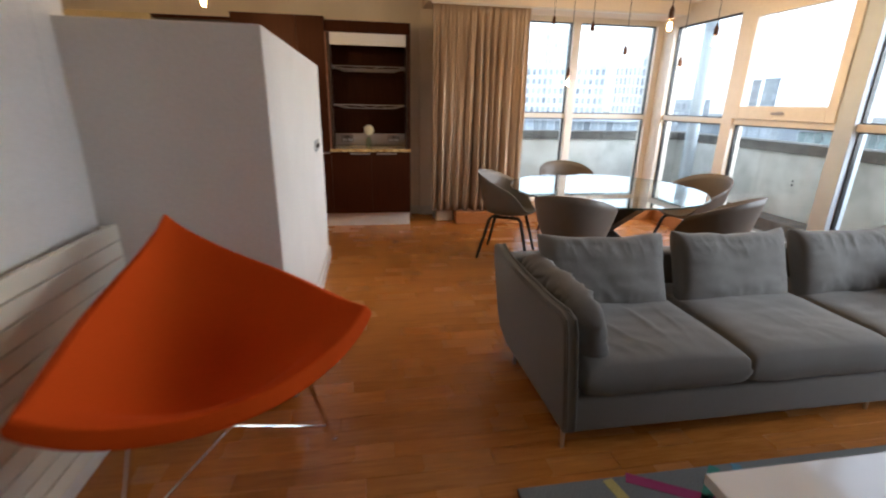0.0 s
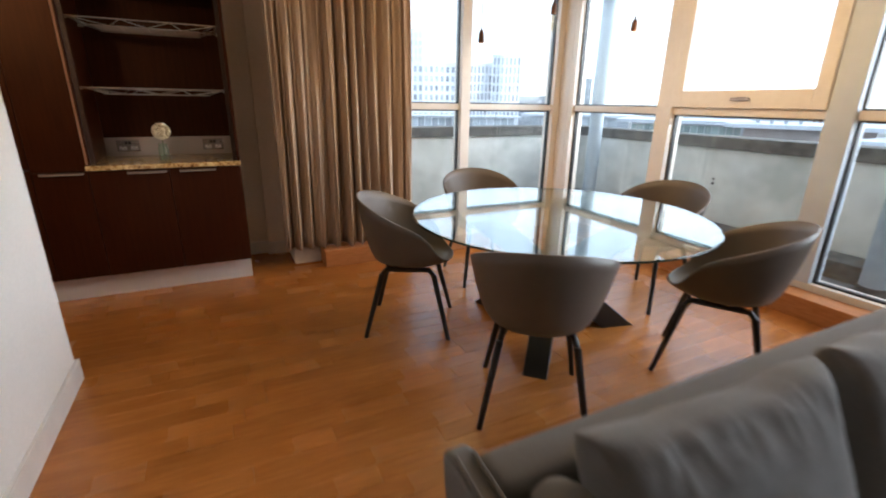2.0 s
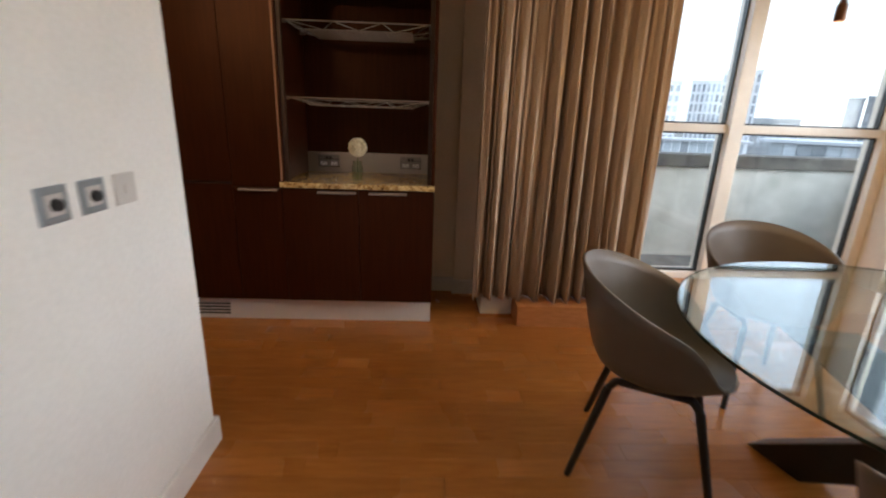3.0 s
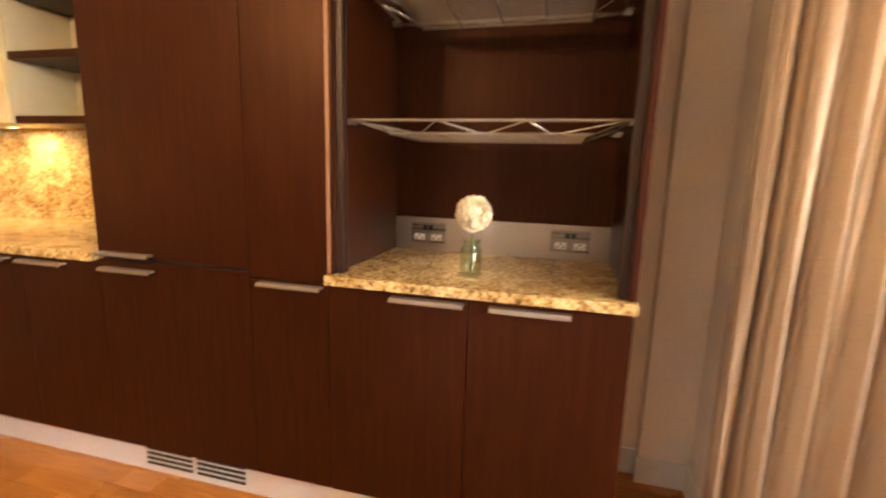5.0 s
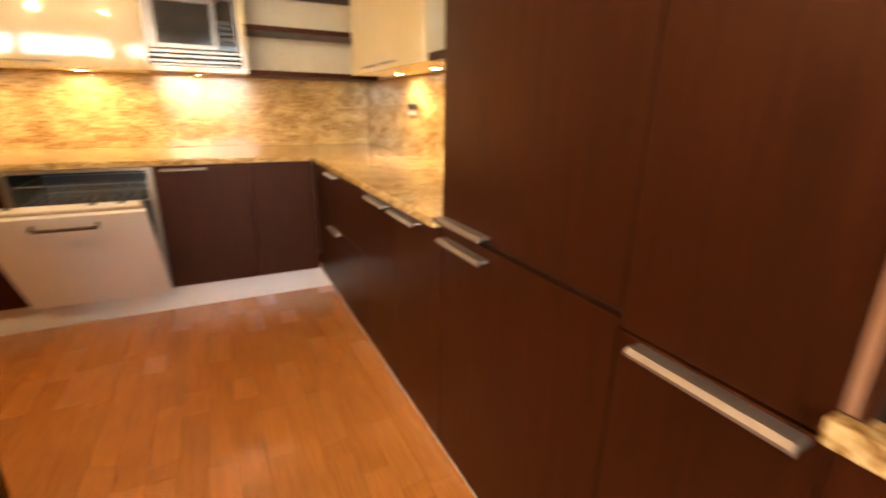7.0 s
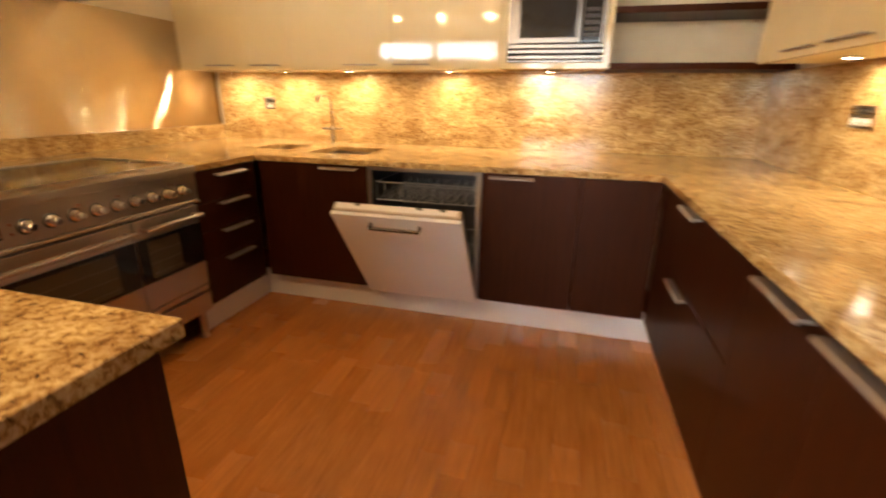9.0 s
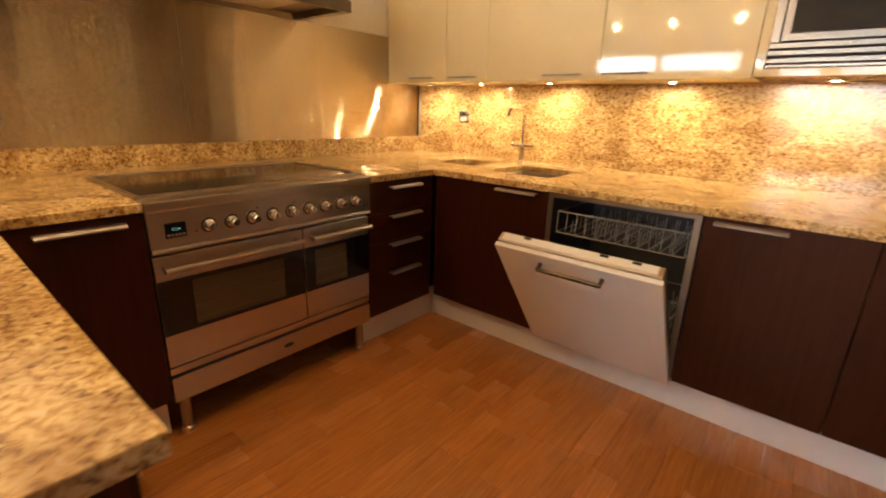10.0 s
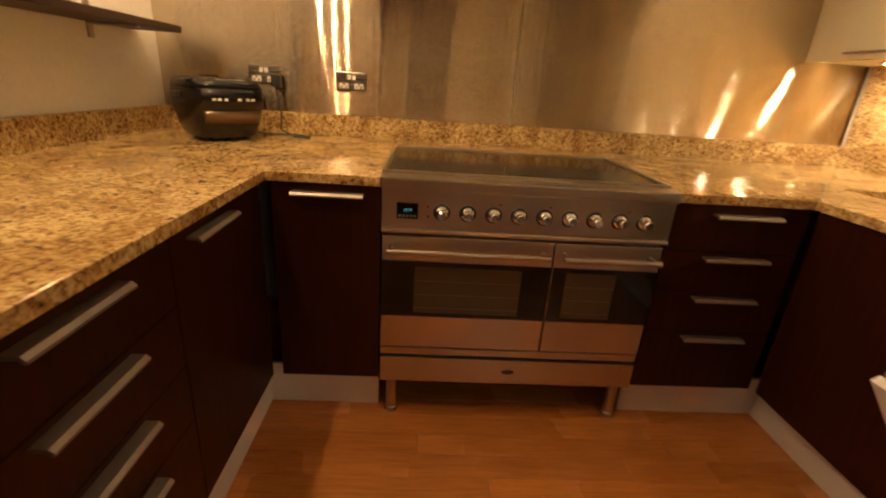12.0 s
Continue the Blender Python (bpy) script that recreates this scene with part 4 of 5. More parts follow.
def pot_loft(profile, a0=0.0, a1=2 * math.pi, n=40, grow=0.0):
    bm = bmesh.new()
    rings = [[bm.verts.new(pot_point(s + grow, a0 + (a1 - a0) * k / n, z)) for k in range(n + 1)] for s, z in profile]
    for r, q in zip(rings, rings[1:]):
        for i in range(n):
            bm.faces.new((r[i], r[i + 1], q[i + 1], q[i]))
    bmesh.ops.remove_doubles(bm, verts=bm.verts, dist=0.0003)
    bmesh.ops.recalc_face_normals(bm, faces=bm.faces)
    return bm


def pot_patch(name, profile, half, mat, parent, grow):
    ob = part(name, pot_loft(profile, -math.pi / 2 - half, -math.pi / 2 + half, 16, grow), mat, parent, smooth=True)
    th = ob.modifiers.new("thickness", "SOLIDIFY")
    th.thickness, th.offset = 0.003, 0
    return ob


part("body", pot_loft(POT), POTBLACK, mc, smooth=True)
part("lid", pot_loft(LID), POTBLACK, mc, smooth=True)
pot_patch("front_band", [(0.90, 0.072), (0.965, 0.122)], 0.70, BRONZE, mc, 0.012)
cp = pot_patch("control_panel", [(0.97, 0.128), (1.0, 0.165), (0.99, 0.204)], 0.74, BLACKGL, mc, 0.014)
bm = bmesh.new()
for k in range(6):
    p = Vector(pot_point(1.03, -math.pi / 2 - 0.34 + k * 0.12, 0.168))
    part("display_mark", boxed(p.x - 0.007, p.y - 0.002, 0.163, p.x + 0.007, p.y + 0.002, 0.172), WHITEPL, cp)
part("lid_button", boxed(-0.060, -0.142, 0.224, 0.060, -0.118, 0.242, 0.005), WIREM, mc, "silver lid release bar")
part("steam_vent", boxed(-0.03, 0.04, 0.244, 0.03, 0.09, 0.254, 0.003), BLACKGL, mc)
for x in (-0.158, 0.158):
    part("side_grip", boxed(x - 0.012, -0.04, 0.168, x + 0.012, 0.04, 0.19, 0.005), DARKPL, mc)
for x, y in ((-0.07, -0.07), (0.07, -0.07), (-0.07, 0.07), (0.07, 0.07)):
    bm = bmesh.new()
    turned(bm, [(0.012, 0.0), (0.014, 0.006), (0.014, 0.016)], 12, Matrix.Translation((x, y, 0)))
    part("foot", bm, DARKPL, mc)
bm = bmesh.new()
chain(bm, [(-1.64, -3.11, 1.155), (-1.67, -3.09, 1.02), (-1.67, -3.07, 0.945), (-1.76, -2.99, 0.926), (-1.82, -3.01, 0.926), (-1.76, -3.06, 0.926), (-1.62, -3.03, 0.926), (-1.55, -3.02, 0.94)], 0.004, 8)
box(bm, -1.665, -3.157, 1.135, -1.622, -3.105, 1.19, 0.006)
tagged(mesh_object("power_cable", bm, DARKPL), "black plug and power cable of the multicooker", "cable")

# vase with a white bloom
vs = thing("flower_vase", "small clear glass vase with one cream bloom", "vase", pose(-0.475, 0.14, 0.9205))
bm = bmesh.new()
turned(bm, [(0.0, 0.0), (0.030, 0.0), (0.034, 0.006), (0.034, 0.085), (0.025, 0.10), (0.028, 0.118), (0.0255, 0.118), (0.0225, 0.10), (0.0315, 0.085), (0.0315, 0.010), (0.0, 0.008)], 24)
part("glass_jar", bm, VASEGL, vs, smooth=True)
bm = bmesh.new()
tube(bm, (0.0, 0, 0.015), (0.004, 0.0, 0.16), 0.003, sides=8)
part("stem", bm, grained(material("green_stem", (0.08, 0.13, 0.04), 0.6), (0.06, 0.10, 0.03), (0.10, 0.16, 0.05), size=20), vs)
PETAL = grained(material("cream_petal", (0.80, 0.73, 0.55), 0.8), (0.76, 0.68, 0.48), (0.84, 0.78, 0.62), size=30)
bm = bmesh.new()
rnd = random.Random(5)
for k in range(130):
    z = 1 - 2 * (k + 0.5) / 130
    a = k * 2.399963
    d = Vector((math.sqrt(1 - z * z) * math.cos(a), math.sqrt(1 - z * z) * math.sin(a), z))
    m = Matrix.Translation(Vector((0.004, 0, 0.200)) + d * 0.038) @ d.to_track_quat("Z", "Y").to_matrix().to_4x4() @ pose(0, 0, 0, rnd.uniform(-25, 25), rnd.uniform(-25, 25), rnd.uniform(0, 360))
    ring = [bm.verts.new(m @ Vector((0.0145 * math.cos(t), 0.017 * math.sin(t), 0.013 + 0.006 * math.cos(2 * t)))) for t in (2 * math.pi * j / 8 for j in range(8))]
    mid = bm.verts.new(m @ Vector((0, 0, 0.0)))
    for j in range(8):
        bm.faces.new((ring[j], ring[(j + 1) % 8], mid))
part("bloom", bm, PETAL, vs)

# ---- dining corner ----
TABLE = Vector((1.585, -1.60, 0))
tb = thing("dining_table", "round clear glass dining table on crossed black beams", "table", pose(*TABLE))
bm = bmesh.new()
turned(bm, [(0.0, 0.728), (0.825, 0.728), (0.831, 0.731), (0.831, 0.738), (0.825, 0.741), (0.0, 0.741)], 96)
top_glass = part("tabletop", bm, TABLEGL, tb, "clear round glass top")
bm = bmesh.new()
turned(bm, [(0.8315, 0.7295), (0.8335, 0.7315), (0.8335, 0.7375), (0.8315, 0.7395)], 96)
bmesh.ops.delete(bm, geom=[f for f in bm.faces if len(f.verts) > 4], context="FACES_ONLY")
part("glass_edge", bm, material("dark_green_glass_edge", (0.010, 0.028, 0.024), 0.15), top_glass, "dark green polished glass edge")
for a in (226, 346, 106):
    d = Vector((math.cos(radians(a)), math.sin(radians(a)), 0))
    n = Vector((-d.y, d.x, 0))
    lo, hi = d * 0.46, d * -0.44
    bm = bmesh.new()
    along = (hi + Vector((0, 0, 0.727)) - lo).normalized()
    w, th = 0.062, 0.11
    rings = []
    for p, z in ((lo, 0.0), (hi, 0.727)):
        rings.append([bm.verts.new(p + n * s + d * k + Vector((0, 0, z))) for s, k in ((-w, -th), (w, -th), (w, th), (-w, th))])
    for i in range(4):
        bm.faces.new((rings[0][i], rings[0][(i + 1) % 4], rings[1][(i + 1) % 4], rings[1][i]))
    bm.faces.new(rings[0][::-1])
    bm.faces.new(rings[1])
    bmesh.ops.recalc_face_normals(bm, faces=bm.faces)
    bmesh.ops.bevel(bm, geom=list(bm.edges), offset=0.003, segments=1, affect="EDGES")
    part("leg", bm, BLACK, tb)


def shell_chair(x, y, facing, label, first=None):
    """A moulded armchair shell on four round wooden legs; local +x is the way it faces."""
    m = pose(x, y, 0, 0, 0, facing)
    if first is not None:
        c = copy_thing(first, m)
        c["label"] = label
        return c
    c = thing("dining_chair", label, "chair", m, "chairs round the table")
    bm = bmesh.new()
    around, up = 48, 14
    rings = []
    for j in range(up + 1):
        v = j / up
        ring = []
        for i in range(around):
            a = 2 * math.pi * i / around
            openness = 1 / (1 + math.exp((math.cos(a) - 0.66) * -10))
            rim = (0.828 - 0.115 * (1 + math.cos(a)) ** 1.1) * (1 - openness) + 0.462 * openness
            rim_r = Vector((0.285 * math.cos(a) - 0.025, 0.302 * math.sin(a)))
            base_r = Vector((0.205 * math.cos(a) + 0.005, 0.205 * math.sin(a)))
            if v < 0.4:
                s = v / 0.4
                p = base_r * s
                z = 0.428 + 0.018 * s ** 3
            else:
                s = (v - 0.4) / 0.6
                p = base_r.lerp(rim_r, s ** 0.72)
                z = 0.446 + (rim - 0.446) * s ** 1.25
            ring.append(bm.verts.new((p.x, p.y, z)))
        rings.append(ring)
    centre = bm.verts.new((0.0, 0, 0.428))
    for r, q in zip(rings[1:], rings[2:]):
        for i in range(around):
            bm.faces.new((r[i], r[(i + 1) % around], q[(i + 1) % around], q[i]))
    for i in range(around):
        bm.faces.new((centre, rings[1][(i + 1) % around], rings[1][i]))
    bmesh.ops.delete(bm, geom=rings[0], context="VERTS")
    bmesh.ops.recalc_face_normals(bm, faces=bm.faces)
    s = part("seat_shell", bm, SHELL, c, smooth=True)
    sol = s.modifiers.new("thickness", "SOLIDIFY")
    sol.thickness, sol.offset = 0.011, 0
    for sx, sy in ((1, 1), (1, -1), (-1, 1), (-1, -1)):
        bm = bmesh.new()
        chain(bm, [(0.05 * sx, 0.13 * sy, 0.412), (0.125 * sx, 0.150 * sy, 0.408), (0.15 * sx, 0.160 * sy, 0.38)], 0.014, 12)
        tube(bm, (0.15 * sx, 0.160 * sy, 0.382), (0.245 * sx, 0.225 * sy, 0.0), 0.0165, 0.0125)
        part("leg", bm, BLACK, c)
    for sy in (1, -1):
        bm = bmesh.new()
        tube(bm, (-0.125, 0.150 * sy, 0.408), (0.125, 0.150 * sy, 0.408), 0.013)
        part("rail", bm, BLACK, c)
    bm = bmesh.new()
    tube(bm, (0.0, -0.15, 0.405), (0.0, 0.15, 0.405), 0.013)
    tube(bm, (0.0, 0.0, 0.405), (0.0, 0.0, 0.426), 0.05)
    part("crossbar", bm, BLACK, c)
    return c


KIND = "taupe moulded shell armchair on black wooden legs"
first_chair = shell_chair(0.85, -1.165, -28, KIND + " near the curtain")
shell_chair(1.065, -2.14, 56, KIND + " behind the sofa", first_chair)
shell_chair(2.12, -2.30, 121, KIND + " between sofa and window", first_chair)
shell_chair(1.68, -0.61, 262, KIND + " by the terrace window", first_chair)
shell_chair(2.56, -1.48, 186, KIND + " beside the opening window", first_chair)

# pleated curtain
bm = bmesh.new()
cols, rows = 260, 24
grid = []
rnd = random.Random(11)
ph = [rnd.uniform(0, 6.28) for _ in range(6)]
for j in range(rows + 1):
    v = j / rows
    line = []
    for i in range(cols + 1):
        u = i / cols
        spread = 0.255 + 1.125 * u + 0.02 * math.sin(6 * u + ph[0]) * (1 - v)
        amp = 0.026 + 0.040 * (1 - v) ** 0.7
        fold = (0.75 + 0.35 * math.sin(9 * u + ph[3])) * math.sin(2 * math.pi * 10 * u + 2.8 * math.sin(5 * u + ph[1]) + 1.5 * math.sin(14 * u + ph[5]) + 0.5 * math.sin(3 * v + 8 * u)) + 0.5 * math.sin(2 * math.pi * 25 * u + ph[2] + 2.0 * (1 - v) + 1.5 * math.sin(11 * u)) + 0.18 * math.sin(2 * math.pi * 47 * u + 3 * v + ph[4])
        top = 0.006 * math.sin(2 * math.pi * 40 * u) * v ** 6
        line.append(bm.verts.new((spread + 0.012 * math.cos(2 * math.pi * 13 * u), 0.165 + amp * fold * (0.35 + 0.65 * min(1, (1 - v) * 6)) + top, 0.150 + 2.325 * v)))
    grid.append(line)
for a, b in zip(grid, grid[1:]):
    for i in range(cols):
        bm.faces.new((a[i], a[i + 1], b[i + 1], b[i]))
cu = thing("curtain", "floor-length taupe pleated curtain drawn to one side", "curtain")
cloth = part("cloth", bm, CURTAIN, cu, smooth=True)
sol = cloth.modifiers.new("thickness", "SOLIDIFY")
sol.thickness = 0.003
part("track", boxed(0.25, 0.14, 2.472, 3.3, 0.19, 2.489, 0.002), WHITEPL, cu)

# pendant bulbs on loose cords from a ceiling rose
GLOWBULB = glow_material("filament_glow", (1.0, 0.62, 0.25), 60.0)
BULBGL = glass_material("bulb_glass", (1.0, 0.95, 0.85))
COPPER = grained(material("dark_bronze", (0.09, 0.045, 0.025), 0.35, 0.8), (0.07, 0.035, 0.02), (0.12, 0.06, 0.035), size=20)


def pendant(x, y, z, rose, watts, lit=True, label="bare filament bulb pendant on a looped black cord", group="dining pendants"):
    p = thing("pendant_lamp", label, "lamp", pose(x, y, z), group)
    bm = bmesh.new()
    r = Vector((rose[0] - x, rose[1] - y, CEILING - 0.03 - z))
    hook = Vector((0, 0, CEILING - z - 0.012))
    pts = [Vector((0, 0, 0.07)), hook]
    for k in range(1, 13):
        s = k / 12
        q = hook.lerp(r, s)
        pts.append(q - Vector((0, 0, 0.14 * math.sin(math.pi * s))))
    chain(bm, pts, 0.0028, 6)
    part("cord", bm, DARKPL, p)
    bm = bmesh.new()
    turned(bm, [(0.0, 0.085), (0.006, 0.085), (0.010, 0.07), (0.018, 0.055), (0.020, 0.012), (0.0185, 0.0)], 18)
    part("bulb_holder", bm, COPPER, p)
    bm = bmesh.new()
    turned(bm, [(0.012, 0.0), (0.014, -0.016), (0.026, -0.045), (0.030, -0.066), (0.026, -0.086), (0.013, -0.098), (0.0, -0.101)], 20)
    g = part("bulb", bm, BULBGL, p, smooth=True)
    g.visible_shadow = False
    if lit:
        bm = bmesh.new()
        for k in range(4):
            a = k * math.pi / 2
            chain(bm, [(0.008 * math.cos(a), 0.008 * math.sin(a), -0.03), (0.011 * math.cos(a + 0.5), 0.011 * math.sin(a + 0.5), -0.058), (0.007 * math.cos(a + 1), 0.007 * math.sin(a + 1), -0.082)], 0.0022, 6)
        f = part("filament", bm, GLOWBULB, g)
        f.visible_shadow = False
        point_lamp("pendant_light", (x, y, z - 0.06), watts, 0.025)
    bm = bmesh.new()
    turned(bm, [(0.0, 0.012), (0.012, 0.010), (0.014, 0.0)], 14, Matrix.Translation(hook + Vector((0, 0, -0.004))))
    part("ceiling_hook", bm, DARKPL, p)
    return p


ROSE = (1.75, -1.35)
rs = thing("ceiling_rose", "black round ceiling rose of the pendants", "lamp", pose(ROSE[0], ROSE[1], CEILING))
bm = bmesh.new()
turned(bm, [(0.0, -0.035), (0.05, -0.035), (0.06, -0.028), (0.06, 0.0)], 28)
part("canopy", bm, DARKPL, rs)
for x, y, z, lit in ((1.72, -1.98, 2.05, True), (1.50, -0.28, 2.25, False), (1.62, -0.95, 2.10, False), (1.45, -0.89, 1.70, True), (2.04, -0.84, 1.92, False), (2.36, -1.26, 1.79, True), (2.30, -1.73, 1.99, True)):
    pendant(x, y, z, ROSE, 1.7, lit)

# kitchen pendants over the peninsula
KROSE = (-1.60, -1.75)
rs = thing("ceiling_rose", "black round ceiling rose over the peninsula", "lamp", pose(KROSE[0], KROSE[1], CEILING))
bm = bmesh.new()
turned(bm, [(0.0, -0.035), (0.05, -0.035), (0.06, -0.028), (0.06, 0.0)], 28)
part("canopy", bm, DARKPL, rs)
for x, y, z in ((-1.635, -2.49, 2.155), (-1.635, -1.96, 2.155), (-1.635, -1.40, 2.155)):
    pendant(x, y, z, KROSE, 1.15, True, group="peninsula pendants")

# ---- lounge ----
def cushion(bm, w, d, h, m, puff=1.0, seed=0, res=18, corner=0.0, sharp=0.42, crease=1.0, fan=0.0):
    """A stuffed cushion centred on its base: edges pinched, faces bulged and creased."""
    rnd = random.Random(seed)
    o = Vector((rnd.uniform(0, 50), rnd.uniform(0, 50), rnd.uniform(0, 50)))
    layers = []
    for side in (1, -1):
        g = []
        for j in range(res + 1):
            line = []
            for i in range(res + 1):
                u, v = 2 * i / res - 1, 2 * j / res - 1
                e = (1 - abs(u) ** 5) * (1 - abs(v) ** 5)
                x = w / 2 * u * (1 - 0.035 * (1 - v * v) * abs(u) ** 3 * puff)
                y = d / 2 * v * (1 - 0.035 * (1 - u * u) * abs(v) ** 3 * puff)
                t = h / 2 * (0.08 + 0.92 * max(e, 0) ** sharp)
                wr = noise.noise(o + Vector((x * 5, y * 5, side))) * 0.009 + noise.noise(o + Vector((x * 8, y * 15, side * 3))) * 0.005 - abs(noise.noise(o + Vector((x * 9 + 6 * y, y * 4 - 5 * x, side * 2)))) * 0.012 * min(1.0, 2.4 * abs(v) ** 3 + 0.15) - abs(noise.noise(o + Vector((x * 14 - 4 * y, y * 16 + 6 * x, side * 5)))) * 0.010 * abs(v) ** 2 * puff
                wr += noise.noise(o + Vector((x * 24, y * 5, side * 4))) * 0.010 * abs(v) ** 3 * puff + noise.noise(o + Vector((x * 5, y * 24, side * 6))) * 0.007 * abs(u) ** 3 * puff
                wr *= crease
                if crease > 1:
                    fold = 1 - abs(noise.noise(o + Vector((x * 13 + 3 * y, y * 3.2, side * 9))))
                    wr += 0.011 * crease * (fold ** 6 - 0.4) * max(v, 0.0) ** 1.5
                if fan:
                    a = math.atan2(y + 0.62, x - 0.10)
                    reach = math.hypot(x - 0.10, y + 0.62)
                    wr += fan * (1 - abs(math.sin(11 * a + 2.5 * noise.noise(o + Vector((x * 3, y * 3, 0)))))) ** 3 * math.exp(-((reach - 0.52) / 0.16) ** 2) * math.exp(-((a - 1.75) / 0.5) ** 2)
                ear = (0.0 if corner else 0.010) * puff * (abs(u) * abs(v)) ** 4
                y += 0.010 * puff * noise.noise(o + Vector((x * 9, 0, 7))) * abs(v) ** 3 + (ear if v > 0 else 0)
                y -= corner * abs(u) ** 4 * (v + 1) / 2
                line.append(bm.verts.new(m @ Vector((x, y, h / 2 + side * t + wr * e))))
            g.append(line)
        layers.append(g)
        for a, b in zip(g, g[1:]):
            for i in range(res):
                q = (a[i], a[i + 1], b[i + 1], b[i])
                bm.faces.new(q if side > 0 else q[::-1])
    hi, lo = layers
    loop = [(0, i) for i in range(res)] + [(j, res) for j in range(res)] + [(res, i) for i in range(res, 0, -1)] + [(j, 0) for j in range(res, 0, -1)]
    for (a, b), (c, e) in zip(loop, loop[1:] + loop[:1]):
        bm.faces.new((hi[c][e], hi[a][b], lo[a][b], lo[c][e]))


SX, SY = 0.26, -3.84
sofa = thing("sofa", "long grey wool three-seat sofa on thin steel legs", "sofa", pose(SX, SY, 0))
L, DEP = 2.52, 0.93
bm = boxed(0.075, 0.018, 0.095, L - 0.075, DEP - 0.05, 0.262, 0.018, segments=3)
part("base", bm, SOFA, sofa, smooth=True)
bm = boxed(0.03, DEP - 0.12, 0.098, L - 0.03, DEP, 0.625, 0.035, segments=4)
part("backrest", bm, SOFA, sofa, smooth=True)


def arm_line(x, y, z, side):
    """The arm panel flares out towards its top and its back."""
    return (x + side * (0.055 * (z - 0.13) / 0.52 + 0.03 * y / DEP - 0.035), y, z)


for x0, x1, side in ((0.0, 0.062, -1), (L - 0.062, L, 1)):
    bm = bmesh.new()
    prof = [(0.012, 0.098), (DEP - 0.16, 0.105), (DEP - 0.045, 0.17), (DEP - 0.012, 0.30), (DEP - 0.005, 0.58), (DEP - 0.015, 0.672), (DEP - 0.055, 0.682), (DEP - 0.17, 0.655), (0.50, 0.640), (0.22, 0.640), (0.055, 0.655), (0.008, 0.640), (-0.006, 0.59), (0.0, 0.30)]
    ra = [bm.verts.new(arm_line(x0, y, z, side)) for y, z in prof]
    rb = [bm.verts.new(arm_line(x1, y, z, side)) for y, z in prof]
    k = len(prof)
    for i in range(k):
        bm.faces.new((ra[i], ra[(i + 1) % k], rb[(i + 1) % k], rb[i]))
    bm.faces.new(ra[::-1])
    bm.faces.new(rb)
    bmesh.ops.recalc_face_normals(bm, faces=bm.faces)
    rim = [e for e in bm.edges if len(e.link_faces) == 2 and e.calc_face_angle(0) > 1.2]
    bmesh.ops.bevel(bm, geom=rim, offset=0.02, segments=4, profile=0.6, affect="EDGES", clamp_overlap=True)
    arm = part("arm", bm, SOFA, sofa, smooth=True)
    for xs_ in (x0 + 0.012, x1 - 0.012):
        bm = bmesh.new()
        chain(bm, [arm_line(xs_, y, z, side) for y, z in ((0.004, 0.12), (-0.004, 0.30), (-0.010, 0.59), (0.004, 0.645), (0.055, 0.659), (0.22, 0.644), (0.50, 0.644), (DEP - 0.17, 0.659), (DEP - 0.06, 0.685))], 0.006, 8)
        part("piping", bm, SOFA, arm)
seat_w = (L - 0.18) / 3
for k in range(3):
    bm = bmesh.new()
    cushion(bm, seat_w - 0.004, 0.84, 0.20, pose(0.10 + seat_w * (k + 0.5), 0.415, 0.248), 0.4, k, 70, sharp=0.2, fan=(0.012, 0.003, 0.002)[k])
    part("seat_cushion", bm, SOFA, sofa, smooth=True)
for x in (0.06, L - 0.06):
    for y in (0.06, DEP - 0.20):
        bm = bmesh.new()
        tube(bm, (x, y, 0.11), (x, y - 0.008, 0.0), 0.013, 0.009)
        part("leg", bm, STEEL, sofa)
bm = bmesh.new()
tube(bm, (1.70, 0.10, 0.11), (1.70, 0.092, 0.0), 0.013, 0.009)
part("leg", bm, STEEL, sofa)
for k, (cx, tilt, turn, up) in enumerate(((0.49, 68, -2, 0.55), (1.26, 70, 1, 0.552), (2.02, 68, 2, 0.545))):
    bm = bmesh.new()
    cushion(bm, 0.705, 0.39, 0.18, pose(0, 0, 0), 1.2, 20 + k, 80, crease=1.25)
    c = mesh_object("back_cushion", bm, SOFA, True)
    c.matrix_world = pose(SX + cx, SY + 0.735, up, tilt, 0, turn)
    tagged(c, "plump grey wool back cushion leaning on the sofa", "cushion", "sofa cushions")
for x, turn, s in ((0.085, 92, 31), (L - 0.085, -92, 32)):
    bm = bmesh.new()
    cushion(bm, 0.80, 0.31, 0.15, pose(0, 0, 0), 1.5, s, 90, 0.10, crease=2.6)
    c = mesh_object("arm_cushion", bm, SOFA, True)
    c.matrix_world = pose(SX + x, SY + 0.44, 0.515, 76, 0, turn)
    tagged(c, "grey wool cushion propped against the sofa arm", "cushion", "sofa cushions")

